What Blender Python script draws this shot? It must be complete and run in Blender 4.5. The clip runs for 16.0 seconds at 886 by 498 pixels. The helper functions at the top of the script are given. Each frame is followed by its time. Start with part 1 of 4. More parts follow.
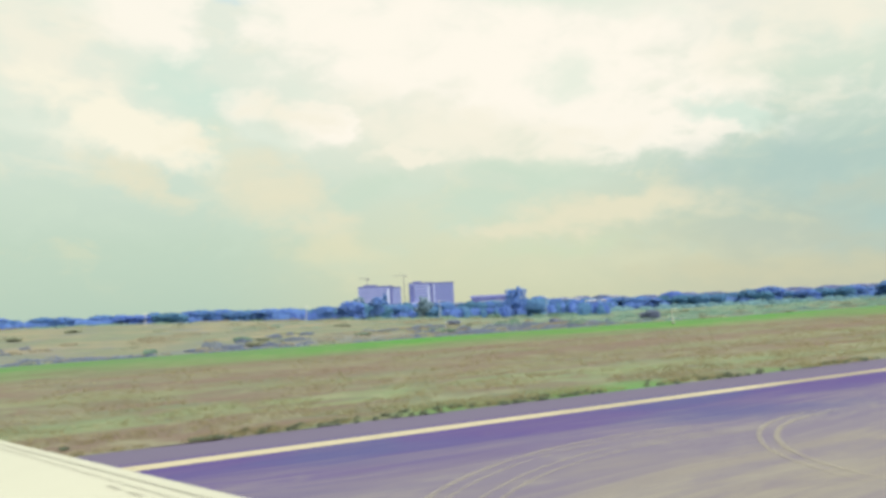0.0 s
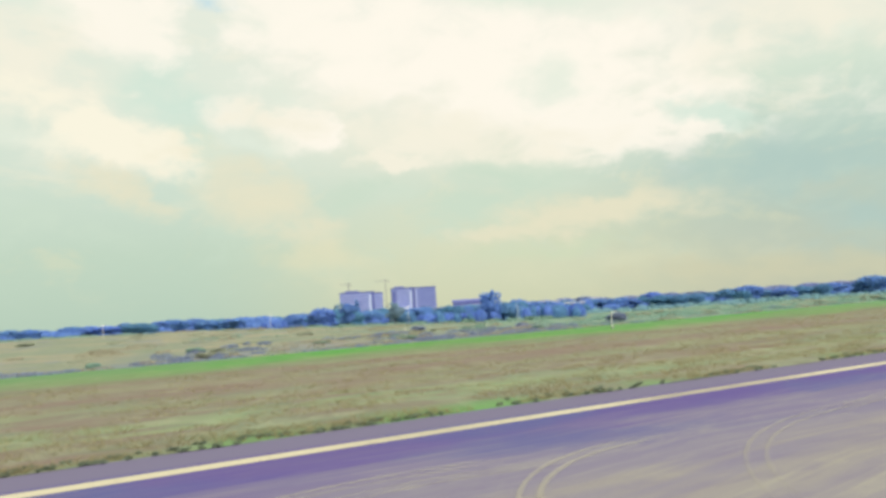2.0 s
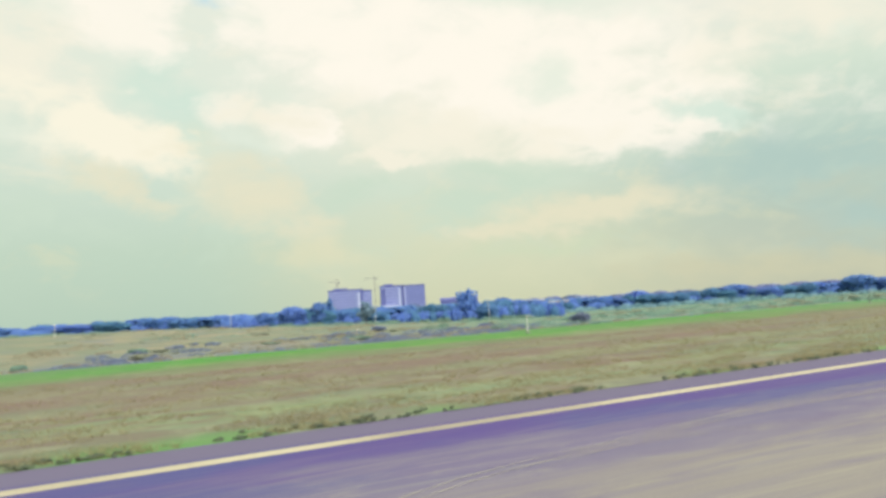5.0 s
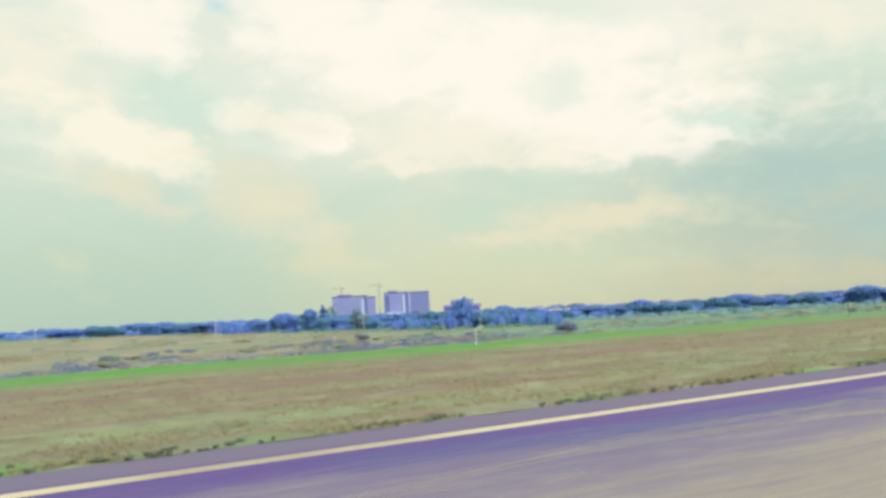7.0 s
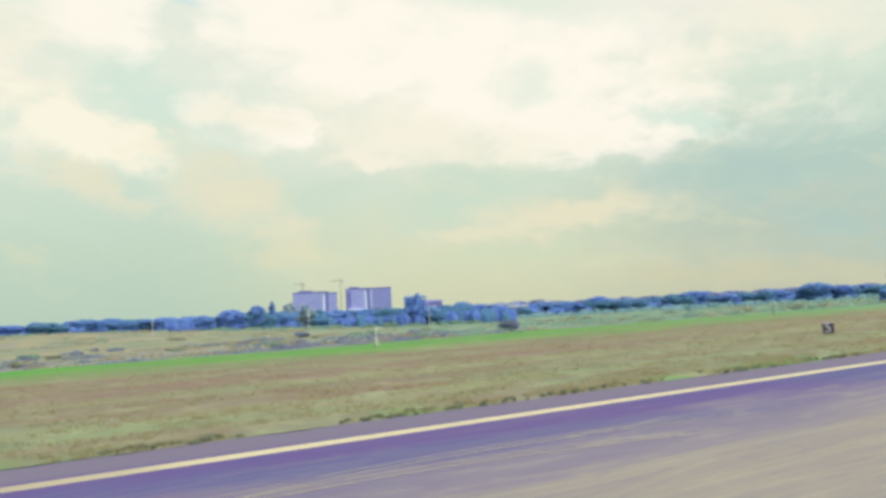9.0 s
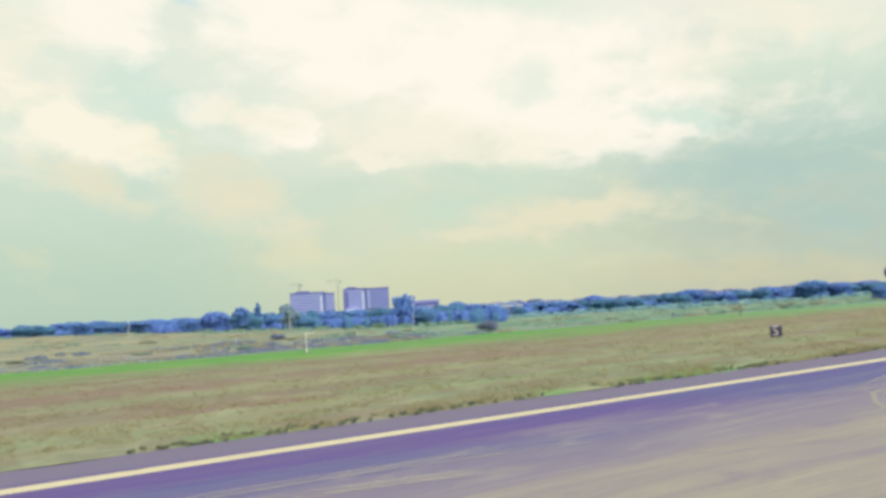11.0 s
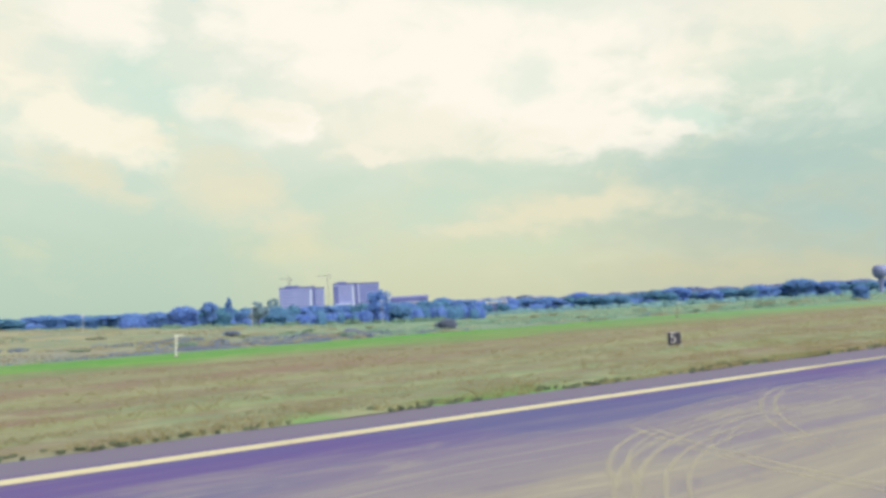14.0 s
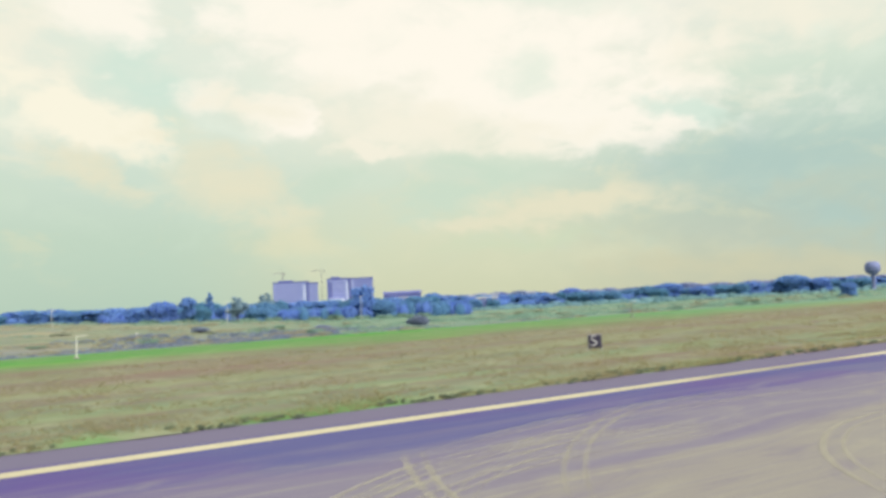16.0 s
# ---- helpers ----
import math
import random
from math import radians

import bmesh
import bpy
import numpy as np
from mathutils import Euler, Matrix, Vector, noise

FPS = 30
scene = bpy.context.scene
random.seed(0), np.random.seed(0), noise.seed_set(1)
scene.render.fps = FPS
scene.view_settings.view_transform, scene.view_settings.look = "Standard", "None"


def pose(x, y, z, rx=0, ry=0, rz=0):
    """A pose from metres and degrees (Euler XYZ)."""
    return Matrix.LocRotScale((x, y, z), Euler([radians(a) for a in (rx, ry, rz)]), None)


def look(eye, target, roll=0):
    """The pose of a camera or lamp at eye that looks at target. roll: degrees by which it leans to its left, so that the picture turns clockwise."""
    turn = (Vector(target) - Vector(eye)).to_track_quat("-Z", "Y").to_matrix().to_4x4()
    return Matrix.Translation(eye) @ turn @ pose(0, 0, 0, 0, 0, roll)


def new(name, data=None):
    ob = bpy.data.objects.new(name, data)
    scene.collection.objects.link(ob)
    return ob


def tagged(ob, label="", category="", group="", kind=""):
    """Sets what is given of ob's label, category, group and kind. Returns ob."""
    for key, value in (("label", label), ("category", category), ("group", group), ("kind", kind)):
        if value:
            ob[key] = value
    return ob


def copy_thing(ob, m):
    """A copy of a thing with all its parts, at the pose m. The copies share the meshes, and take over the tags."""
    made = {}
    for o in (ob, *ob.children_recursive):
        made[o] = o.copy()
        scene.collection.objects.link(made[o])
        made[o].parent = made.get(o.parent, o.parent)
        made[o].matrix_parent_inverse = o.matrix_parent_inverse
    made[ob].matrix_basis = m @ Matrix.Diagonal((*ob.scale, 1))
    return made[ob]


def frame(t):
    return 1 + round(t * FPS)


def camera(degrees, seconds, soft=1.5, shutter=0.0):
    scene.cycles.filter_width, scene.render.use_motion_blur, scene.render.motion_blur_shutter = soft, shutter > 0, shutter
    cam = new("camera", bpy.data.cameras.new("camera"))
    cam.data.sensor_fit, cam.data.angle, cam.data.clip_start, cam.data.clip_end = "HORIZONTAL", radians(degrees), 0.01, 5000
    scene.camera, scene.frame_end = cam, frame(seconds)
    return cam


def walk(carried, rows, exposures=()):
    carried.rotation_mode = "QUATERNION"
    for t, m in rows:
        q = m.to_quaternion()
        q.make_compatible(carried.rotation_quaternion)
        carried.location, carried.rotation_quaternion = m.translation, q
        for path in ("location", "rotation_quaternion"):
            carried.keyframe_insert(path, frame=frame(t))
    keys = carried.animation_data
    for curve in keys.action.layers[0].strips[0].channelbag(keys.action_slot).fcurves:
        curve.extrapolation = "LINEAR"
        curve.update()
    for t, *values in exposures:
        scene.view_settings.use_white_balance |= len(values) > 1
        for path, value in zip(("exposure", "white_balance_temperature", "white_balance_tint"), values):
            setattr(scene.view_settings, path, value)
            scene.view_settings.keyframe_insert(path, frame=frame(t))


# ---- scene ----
# The world: x along the runway in the direction of taxiing, y to the left across the field, z up from the runway.
cam = camera(61.12, 16.0, soft=3.5, shutter=0.5)
EYE = 3.9
# seconds, metres along, metres aside, heading of the view from +x, tilt up, lean to the right
ROWS = [
    (0.0, 0.00, 0.178, 62.66, 4.58, 2.91),
    (0.5, 1.78, 0.170, 61.05, 4.01, 3.48),
    (1.0, 3.58, 0.161, 60.54, 4.11, 3.23),
    (1.5, 5.39, 0.151, 61.69, 4.89, 2.94),
    (2.0, 7.19, 0.142, 61.60, 4.84, 3.95),
    (2.5, 9.01, 0.132, 61.31, 5.19, 3.20),
    (3.0, 10.84, 0.123, 61.07, 4.98, 3.48),
    (3.5, 12.69, 0.112, 59.96, 5.42, 3.33),
    (4.0, 14.53, 0.102, 60.57, 4.65, 3.90),
    (6.5, 23.87, 0.046, 62.29, 5.00, 3.17),
    (7.0, 25.71, 0.035, 62.09, 5.20, 3.30),
    (7.5, 27.54, 0.023, 62.15, 5.32, 3.17),
    (8.0, 29.40, 0.010, 61.82, 5.26, 3.11),
    (8.5, 31.26, -0.002, 60.13, 5.03, 3.24),
    (9.0, 33.13, -0.015, 59.62, 4.75, 3.24),
    (11.5, 42.38, -0.083, 59.87, 4.69, 3.74),
    (12.0, 44.25, -0.097, 59.58, 3.86, 4.01),
    (12.5, 46.16, -0.112, 59.59, 3.68, 3.71),
    (13.0, 48.07, -0.126, 59.93, 3.55, 3.27),
    (13.5, 49.94, -0.141, 59.64, 3.97, 3.06),
    (14.0, 51.80, -0.156, 59.72, 4.35, 3.14),
    (14.5, 53.69, -0.172, 59.66, 4.10, 3.45),
    (15.0, 55.58, -0.188, 59.92, 4.63, 3.43),
    (15.5, 57.48, -0.204, 60.62, 4.04, 3.22),
    (16.0, 59.34, -0.220, 59.71, 3.97, 3.00),
]


def view(x, y, heading, tilt, lean):
    a, b = radians(heading), radians(tilt)
    way = Vector((math.cos(a) * math.cos(b), math.sin(a) * math.cos(b), math.sin(b)))
    eye = Vector((x, y, EYE))
    return look(eye, eye + way, -lean)


walk(cam, [(t, view(*row)) for t, *row in ROWS])

# ---- sky and sun ----
SUN_HEIGHT, SUN_SIDE = 46.0, -70.0  # degrees above the horizon, heading from +x
SUN_STRENGTH, SKY_STRENGTH = 5.0, 0.12


def lin(r, g, b):
    """Linear colour from 0..255 display values."""
    return tuple((c / 255 / 12.92 if c <= 10 else ((c / 255 + 0.055) / 1.055) ** 2.4) for c in (r, g, b)) + (1.0,)


class Nodes:
    """Short hand for node trees."""

    def __init__(self, tree):
        self.tree = tree
        tree.nodes.clear()

    def link(self, a, b):
        self.tree.links.new(a, b)

    def put(self, socket, value):
        if isinstance(value, bpy.types.NodeSocket):
            self.link(value, socket)
        else:
            socket.default_value = value

    def math(self, op, a, b=0.0, c=0.0):
        node = self.tree.nodes.new("ShaderNodeMath")
        node.operation = op
        for socket, value in zip(node.inputs, (a, b, c)):
            self.put(socket, value)
        return node.outputs[0]

    def mix(self, fac, a, b, blend="MIX"):
        node = self.tree.nodes.new("ShaderNodeMix")
        node.data_type, node.blend_type = "RGBA", blend
        self.put(node.inputs[0], fac)
        self.put(node.inputs[6], a)
        self.put(node.inputs[7], b)
        return node.outputs[2]

    def step(self, value, lo, hi):
        node = self.tree.nodes.new("ShaderNodeMapRange")
        node.interpolation_type = "SMOOTHSTEP"
        self.put(node.inputs[0], value)
        node.inputs[1].default_value, node.inputs[2].default_value = lo, hi
        return node.outputs[0]

    def noise(self, vector, scale, detail=4.0, rough=0.55, warp=0.0):
        node = self.tree.nodes.new("ShaderNodeTexNoise")
        if vector is not None:
            self.link(vector, node.inputs["Vector"])
        node.inputs["Scale"].default_value, node.inputs["Detail"].default_value = scale, detail
        node.inputs["Roughness"].default_value, node.inputs["Distortion"].default_value = rough, warp
        return node.outputs[0]

    def scaled(self, vector, sx, sy, sz, dx=0.0, dy=0.0, dz=0.0):
        node = self.tree.nodes.new("ShaderNodeMapping")
        self.link(vector, node.inputs[0])
        node.inputs["Scale"].default_value = (sx, sy, sz)
        node.inputs["Location"].default_value = (dx, dy, dz)
        return node.outputs[0]

    def ramp(self, fac, stops, smooth=True):
        node = self.tree.nodes.new("ShaderNodeValToRGB")
        ramp = node.color_ramp
        ramp.interpolation = "EASE" if smooth else "LINEAR"
        while len(ramp.elements) < len(stops):
            ramp.elements.new(0.5)
        for element, (place, colour) in zip(ramp.elements, stops):
            element.position, element.color = place, colour
        self.link(fac, node.inputs[0])
        return node.outputs[0]


def build_sky():
    world = bpy.data.worlds.new("sky")
    world.use_nodes = True
    scene.world = world
    n = Nodes(world.node_tree)
    make = world.node_tree.nodes.new
    sky = make("ShaderNodeTexSky")
    sky.sky_type, sky.sun_disc = "NISHITA", False
    sky.sun_elevation, sky.sun_rotation = radians(SUN_HEIGHT), radians(90 - SUN_SIDE)
    sky.dust_density = 3.0
    way = make("ShaderNodeTexCoord").outputs["Generated"]
    split = make("ShaderNodeSeparateXYZ")
    n.link(way, split.inputs[0])
    x, y, z = split.outputs
    u = n.math("MULTIPLY", n.math("ARCTAN2", y, x), -180 / math.pi)    # heading, degrees, clockwise
    v = n.math("MULTIPLY", n.math("ARCSINE", z), 180 / math.pi)        # height, degrees
    chart = make("ShaderNodeCombineXYZ")
    n.link(u, chart.inputs[0])
    n.link(v, chart.inputs[1])
    chart = chart.outputs[0]

    def curl(vector, scale, detail, rough, amount):
        """Shift a place on the chart by a turbulent field."""
        node = make("ShaderNodeTexNoise")
        n.link(n.scaled(way, 1.0, 1.0, 1.5), node.inputs["Vector"])
        node.inputs["Scale"].default_value, node.inputs["Detail"].default_value = scale, detail
        node.inputs["Roughness"].default_value = rough
        shift = make("ShaderNodeVectorMath")
        shift.operation = "MULTIPLY_ADD"
        n.link(node.outputs["Color"], shift.inputs[0])
        shift.inputs[1].default_value = (amount, amount * 0.6, 0.0)
        n.link(vector, shift.inputs[2])
        centre = make("ShaderNodeVectorMath")
        centre.operation = "SUBTRACT"
        n.link(shift.outputs[0], centre.inputs[0])
        centre.inputs[1].default_value = (amount * 0.5, amount * 0.3, 0.0)
        return centre.outputs[0]

    warped = curl(curl(chart, 5.0, 3.0, 0.5, 5.0), 20.0, 5.0, 0.60, 4.2)
    tatter = n.noise(n.scaled(way, 1.0, 1.0, 1.8, 5.0), 13.0, 5.0, 0.56, 0.3)
    tatter = n.math("MULTIPLY", n.math("SUBTRACT", tatter, 0.5), 2.3)
    k = 1.0 / SKY_STRENGTH
    glow = lambda r, g, b, f=1.0: tuple(c * k * f for c in lin(r, g, b)[:3]) + (1.0,)
    height = n.math("DIVIDE", v, 25.0)
    columns = []
    for stops in SKY_COLUMNS:
        columns.append(n.ramp(height, [(at, lin(*rgb)) for at, rgb in stops], False))
    body = n.mix(n.step(u, -82.0, -62.0), columns[0], columns[1])
    body = n.mix(n.step(u, -56.0, -36.0), body, columns[2])
    lift = make("ShaderNodeVectorMath")
    lift.operation = "SCALE"
    n.link(body, lift.inputs[0])
    lift.inputs["Scale"].default_value = k
    body = n.mix(0.95, sky.outputs[0], lift.outputs[0])
    # thin mottling and wisps behind the clouds
    wisp = n.noise(n.scaled(way, 1.0, 1.0, 2.0, 3.0), 9.0, 8.0, 0.62, 0.4)
    up = n.step(v, 0.5, 7.0)
    body = n.mix(n.math("MULTIPLY", n.math("MULTIPLY", n.step(wisp, 0.50, 0.68), 0.42), up), body, n.mix(n.step(v, 6.0, 15.0), glow(*CLOUD_TONES["leek"]), glow(*CLOUD_TONES["mint"])))
    body = n.mix(n.math("MULTIPLY", n.math("MULTIPLY", n.math("SUBTRACT", 1.0, n.step(wisp, 0.32, 0.49)), 0.5), up), body, n.mix(n.step(v, 6.0, 15.0), glow(*CLOUD_TONES["straw"]), glow(*CLOUD_TONES["cream"])))
    for tone, u0, v0, wide, high, lean, share, soft in CLOUDS_LEFT + CLOUDS_HIGH + CLOUDS_LOW + CLOUDS_RIGHT:
        place = make("ShaderNodeMapping")
        place.vector_type = "TEXTURE"
        n.link(warped, place.inputs[0])
        place.inputs["Location"].default_value = (u0, v0, 0)
        place.inputs["Rotation"].default_value = (0, 0, radians(lean))
        place.inputs["Scale"].default_value = (wide * 1.12, high * 1.12, 1)
        span = make("ShaderNodeVectorMath")
        span.operation = "LENGTH"
        n.link(place.outputs[0], span.inputs[0])
        # firm towards the sun on the upper right, drawn out on the other side
        side = make("ShaderNodeVectorMath")
        side.operation = "DOT_PRODUCT"
        n.link(place.outputs[0], side.inputs[0])
        side.inputs[1].default_value = (0.45, 0.7, 0)
        core = n.math("ADD", n.math("MULTIPLY", n.step(side.outputs["Value"], -0.9, 0.9), 0.8 * (1 - soft)), 0.75 - soft)
        edge = make("ShaderNodeMapRange")
        edge.interpolation_type = "SMOOTHSTEP"
        n.link(n.math("ADD", span.outputs["Value"], tatter), edge.inputs[0])
        n.link(core, edge.inputs[1])
        edge.inputs[2].default_value = 1.25
        edge.inputs[3].default_value, edge.inputs[4].default_value = share, 0.0
        body = n.mix(edge.outputs[0], body, glow(*CLOUD_TONES[tone]))
    back = make("ShaderNodeBackground")
    n.link(body, back.inputs[0])
    back.inputs[1].default_value = SKY_STRENGTH
    out = make("ShaderNodeOutputWorld")
    n.link(back.outputs[0], out.inputs[0])


# the sky behind the clouds, upwards from the horizon (1.0: 25 degrees): far along the runway's back, ahead of the eye, and to the right of it
SKY_COLUMNS = [
    [(0.0, (186, 209, 190)), (0.22, (196, 216, 195)), (0.40, (209, 225, 207)), (0.65, (226, 236, 219)), (0.95, (235, 240, 224))],
    [(0.0, (211, 215, 182)), (0.20, (217, 222, 192)), (0.38, (214, 226, 205)), (0.55, (240, 240, 221)), (0.95, (244, 244, 230))],
    [(0.0, (201, 203, 177)), (0.18, (190, 203, 186)), (0.38, (188, 210, 197)), (0.60, (217, 231, 212)), (0.85, (244, 242, 228))],
]
CLOUD_TONES = {
    "white": (255, 249, 235), "cream": (246, 241, 222), "rim": (250, 245, 224), "sand": (232, 227, 199), "straw": (222, 222, 190),
    "mint": (228, 237, 221), "gap": (208, 230, 215), "leek": (204, 222, 202), "lime": (208, 220, 188), "blue": (186, 220, 232),
    "slate": (178, 203, 195), "grey": (194, 205, 188), "dun": (207, 206, 176),
}
# clouds and gaps: tone, heading (clockwise), height, half width, half height, lean (degrees), share, softness
CLOUDS_LEFT = [
    ("cream", -88.0, 16.0, 9.0, 5.5, -10, 0.6, 1.0), ("gap", -82.3, 17.6, 3.7, 2.6, -7, 0.75, 0.8), ("gap", -80.2, 14.3, 2.0, 3.6, 1, 0.8, 0.9), ("mint", -72.7, 21.8, 5.1, 1.7, -9, 0.7, 1.0),
    ("white", -84.2, 21.7, 4.3, 3.1, -15, 0.9, 0.6), ("cream", -90.7, 18.1, 5.5, 3.2, -16, 0.8, 0.8), ("rim", -86.2, 13.9, 5.6, 2.0, -17, 1.0, 0.5),
    ("mint", -91.8, 13.5, 3.2, 1.0, -2, 0.6, 0.9), ("mint", -89.7, 21.8, 2.4, 1.1, -19, 0.6, 0.9), ("blue", -78.2, 23.6, 1.7, 0.9, 3, 0.8, 0.8),
    ("white", -75.9, 21.6, 2.0, 1.2, -27, 0.7, 0.7), ("sand", -84.6, 10.0, 3.4, 1.2, -21, 0.75, 0.65), ("leek", -90.8, 8.6, 4.4, 1.3, 8, 0.6, 0.9),
]
CLOUDS_HIGH = [
    ("white", -57.1, 18.1, 18.9, 5.7, -10, 1.0, 0.7), ("white", -68.4, 21.0, 10.5, 3.4, -10, 0.85, 0.8), ("white", -49.6, 13.4, 8.0, 2.5, -10, 0.9, 0.45),
    ("cream", -60.1, 12.8, 11.4, 2.1, -6, 0.8, 0.7), ("mint", -52.4, 16.8, 2.8, 1.9, -15, 0.75, 0.9), ("mint", -53.2, 22.8, 8.3, 1.4, -11, 0.9, 0.8),
    ("cream", -65.2, 14.4, 6.6, 1.7, -7, 0.4, 0.8), ("white", -71.3, 14.2, 3.0, 1.5, -23, 1.0, 0.5), ("white", -76.4, 15.6, 2.6, 1.3, -11, 0.6, 0.8),
    ("cream", -73.6, 15.2, 3.8, 1.5, -12, 0.95, 0.7), ("mint", -75.5, 13.7, 2.6, 1.0, -12, 0.75, 0.9), ("cream", -65.6, 11.5, 3.4, 0.6, -3, 0.9, 0.5),
]
CLOUDS_LOW = [
    ("sand", -76.9, 10.3, 4.9, 2.5, -37, 0.65, 0.8), ("sand", -72.5, 7.7, 4.2, 2.1, -37, 0.7, 0.8), ("straw", -70.5, 4.4, 5.5, 2.2, -18, 0.75, 0.9),
    ("leek", -68.8, 9.4, 2.8, 1.3, -2, 0.75, 0.8), ("leek", -60.2, 7.5, 5.2, 1.5, 6, 0.85, 0.6), ("leek", -55.9, 9.7, 7.3, 1.2, -2, 0.8, 0.8),
    ("sand", -49.1, 6.8, 9.3, 1.4, 2, 0.9, 0.65), ("sand", -56.0, 5.7, 4.7, 0.9, 1, 0.75, 0.6), ("lime", -54.6, 4.3, 6.4, 0.7, 4, 0.6, 0.9),
    ("straw", -47.6, 2.6, 8.9, 1.5, -1, 0.5, 0.9),
]
CLOUDS_RIGHT = [
    ("cream", -33.0, 18.0, 6.6, 2.2, -13, 0.85, 0.8), ("mint", -32.0, 16.9, 1.5, 0.6, 11, 0.7, 0.8), ("cream", -38.6, 16.5, 4.1, 1.9, -5, 0.5, 0.9),
    ("gap", -40.6, 12.8, 3.0, 0.9, -16, 0.8, 0.6), ("slate", -35.3, 8.4, 9.7, 2.4, -1, 0.85, 0.9), ("slate", -31.4, 3.9, 4.8, 2.2, -6, 0.8, 0.9),
    ("grey", -33.6, 6.7, 2.9, 0.6, 6, 0.6, 0.8), ("dun", -38.1, 1.4, 10.8, 1.2, -1, 0.8, 0.9), ("grey", -38.9, 4.3, 4.7, 1.2, 0, 0.5, 0.9),
]
build_sky()
sun = new("sun", bpy.data.lights.new("sun", "SUN"))
sun.data.energy, sun.data.angle, sun.data.color = SUN_STRENGTH, radians(60), (1.0, 0.97, 0.9)
a, b = radians(SUN_SIDE), radians(SUN_HEIGHT)
sun.matrix_world = look((0, 0, 0), (-math.cos(a) * math.cos(b), -math.sin(a) * math.cos(b), -math.sin(b)))
sun.location = (0, -200, 300)
scene.view_settings.exposure = 0.0


# ---- materials ----
def material(name, rough=0.8, metal=0.0):
    mat = bpy.data.materials.new(name)
    mat.use_nodes = True
    n = Nodes(mat.node_tree)
    shader = mat.node_tree.nodes.new("ShaderNodeBsdfPrincipled")
    shader.inputs["Roughness"].default_value, shader.inputs["Metallic"].default_value = rough, metal
    out = mat.node_tree.nodes.new("ShaderNodeOutputMaterial")
    n.link(shader.outputs[0], out.inputs[0])
    return mat, n, shader


def place_of(n):
    return n.tree.nodes.new("ShaderNodeNewGeometry").outputs["Position"]


def object_of(n):
    return n.tree.nodes.new("ShaderNodeTexCoord").outputs["Object"]


def bump(n, shader, height, strength=0.4, distance=0.05):
    node = n.tree.nodes.new("ShaderNodeBump")
    node.inputs["Strength"].default_value, node.inputs["Distance"].default_value = strength, distance
    n.link(height, node.inputs["Height"])
    n.link(node.outputs[0], shader.inputs["Normal"])


def painted(name, colour, rough=0.6, metal=0.0, dirt=0.25, scale=1.5):
    """Paint, metal or render with soft stains and a fine grain."""
    mat, n, shader = material(name, rough, metal)
    at = object_of(n)
    stain = n.step(n.noise(at, scale, 5.0, 0.6), 0.35, 0.75)
    grain = n.noise(at, scale * 14, 3.0)
    dark = tuple(c * (1 - dirt) for c in colour[:3]) + (1.0,)
    n.link(n.mix(n.math("MULTIPLY", grain, 0.25), n.mix(stain, colour, dark), dark), shader.inputs["Base Color"])
    bump(n, shader, grain, 0.1, 0.01)
    return mat


def foliage(name, light, dark, scale=0.6, through_share=0.55):
    mat, n, shader = material(name, 0.75)
    info = n.tree.nodes.new("ShaderNodeObjectInfo")
    geo = n.tree.nodes.new("ShaderNodeNewGeometry")
    patch = n.noise(geo.outputs["Position"], scale, 3.0)
    fac = n.math("ADD", n.math("MULTIPLY", geo.outputs["Random Per Island"], 0.55), n.math("MULTIPLY", n.step(patch, 0.3, 0.7), 0.45))
    colour = n.mix(fac, dark, light)
    hue = n.tree.nodes.new("ShaderNodeHueSaturation")
    n.link(colour, hue.inputs["Color"])
    n.put(hue.inputs["Value"], n.math("ADD", 0.92, n.math("MULTIPLY", info.outputs["Random"], 0.16)))
    n.put(hue.inputs["Hue"], n.math("ADD", 0.49, n.math("MULTIPLY", info.outputs["Random"], 0.02)))
    n.link(hue.outputs[0], shader.inputs["Base Color"])
    shader.inputs["Specular IOR Level"].default_value = 0.15
    # light shines through thin leaves
    thin = n.tree.nodes.new("ShaderNodeBsdfTranslucent")
    n.link(hue.outputs[0], thin.inputs[0])
    blend = n.tree.nodes.new("ShaderNodeMixShader")
    blend.inputs[0].default_value = through_share
    n.link(shader.outputs[0], blend.inputs[1])
    n.link(thin.outputs[0], blend.inputs[2])
    for node in list(n.tree.nodes):
        if node.bl_idname == "ShaderNodeOutputMaterial":
            n.link(blend.outputs[0], node.inputs[0])
    return mat


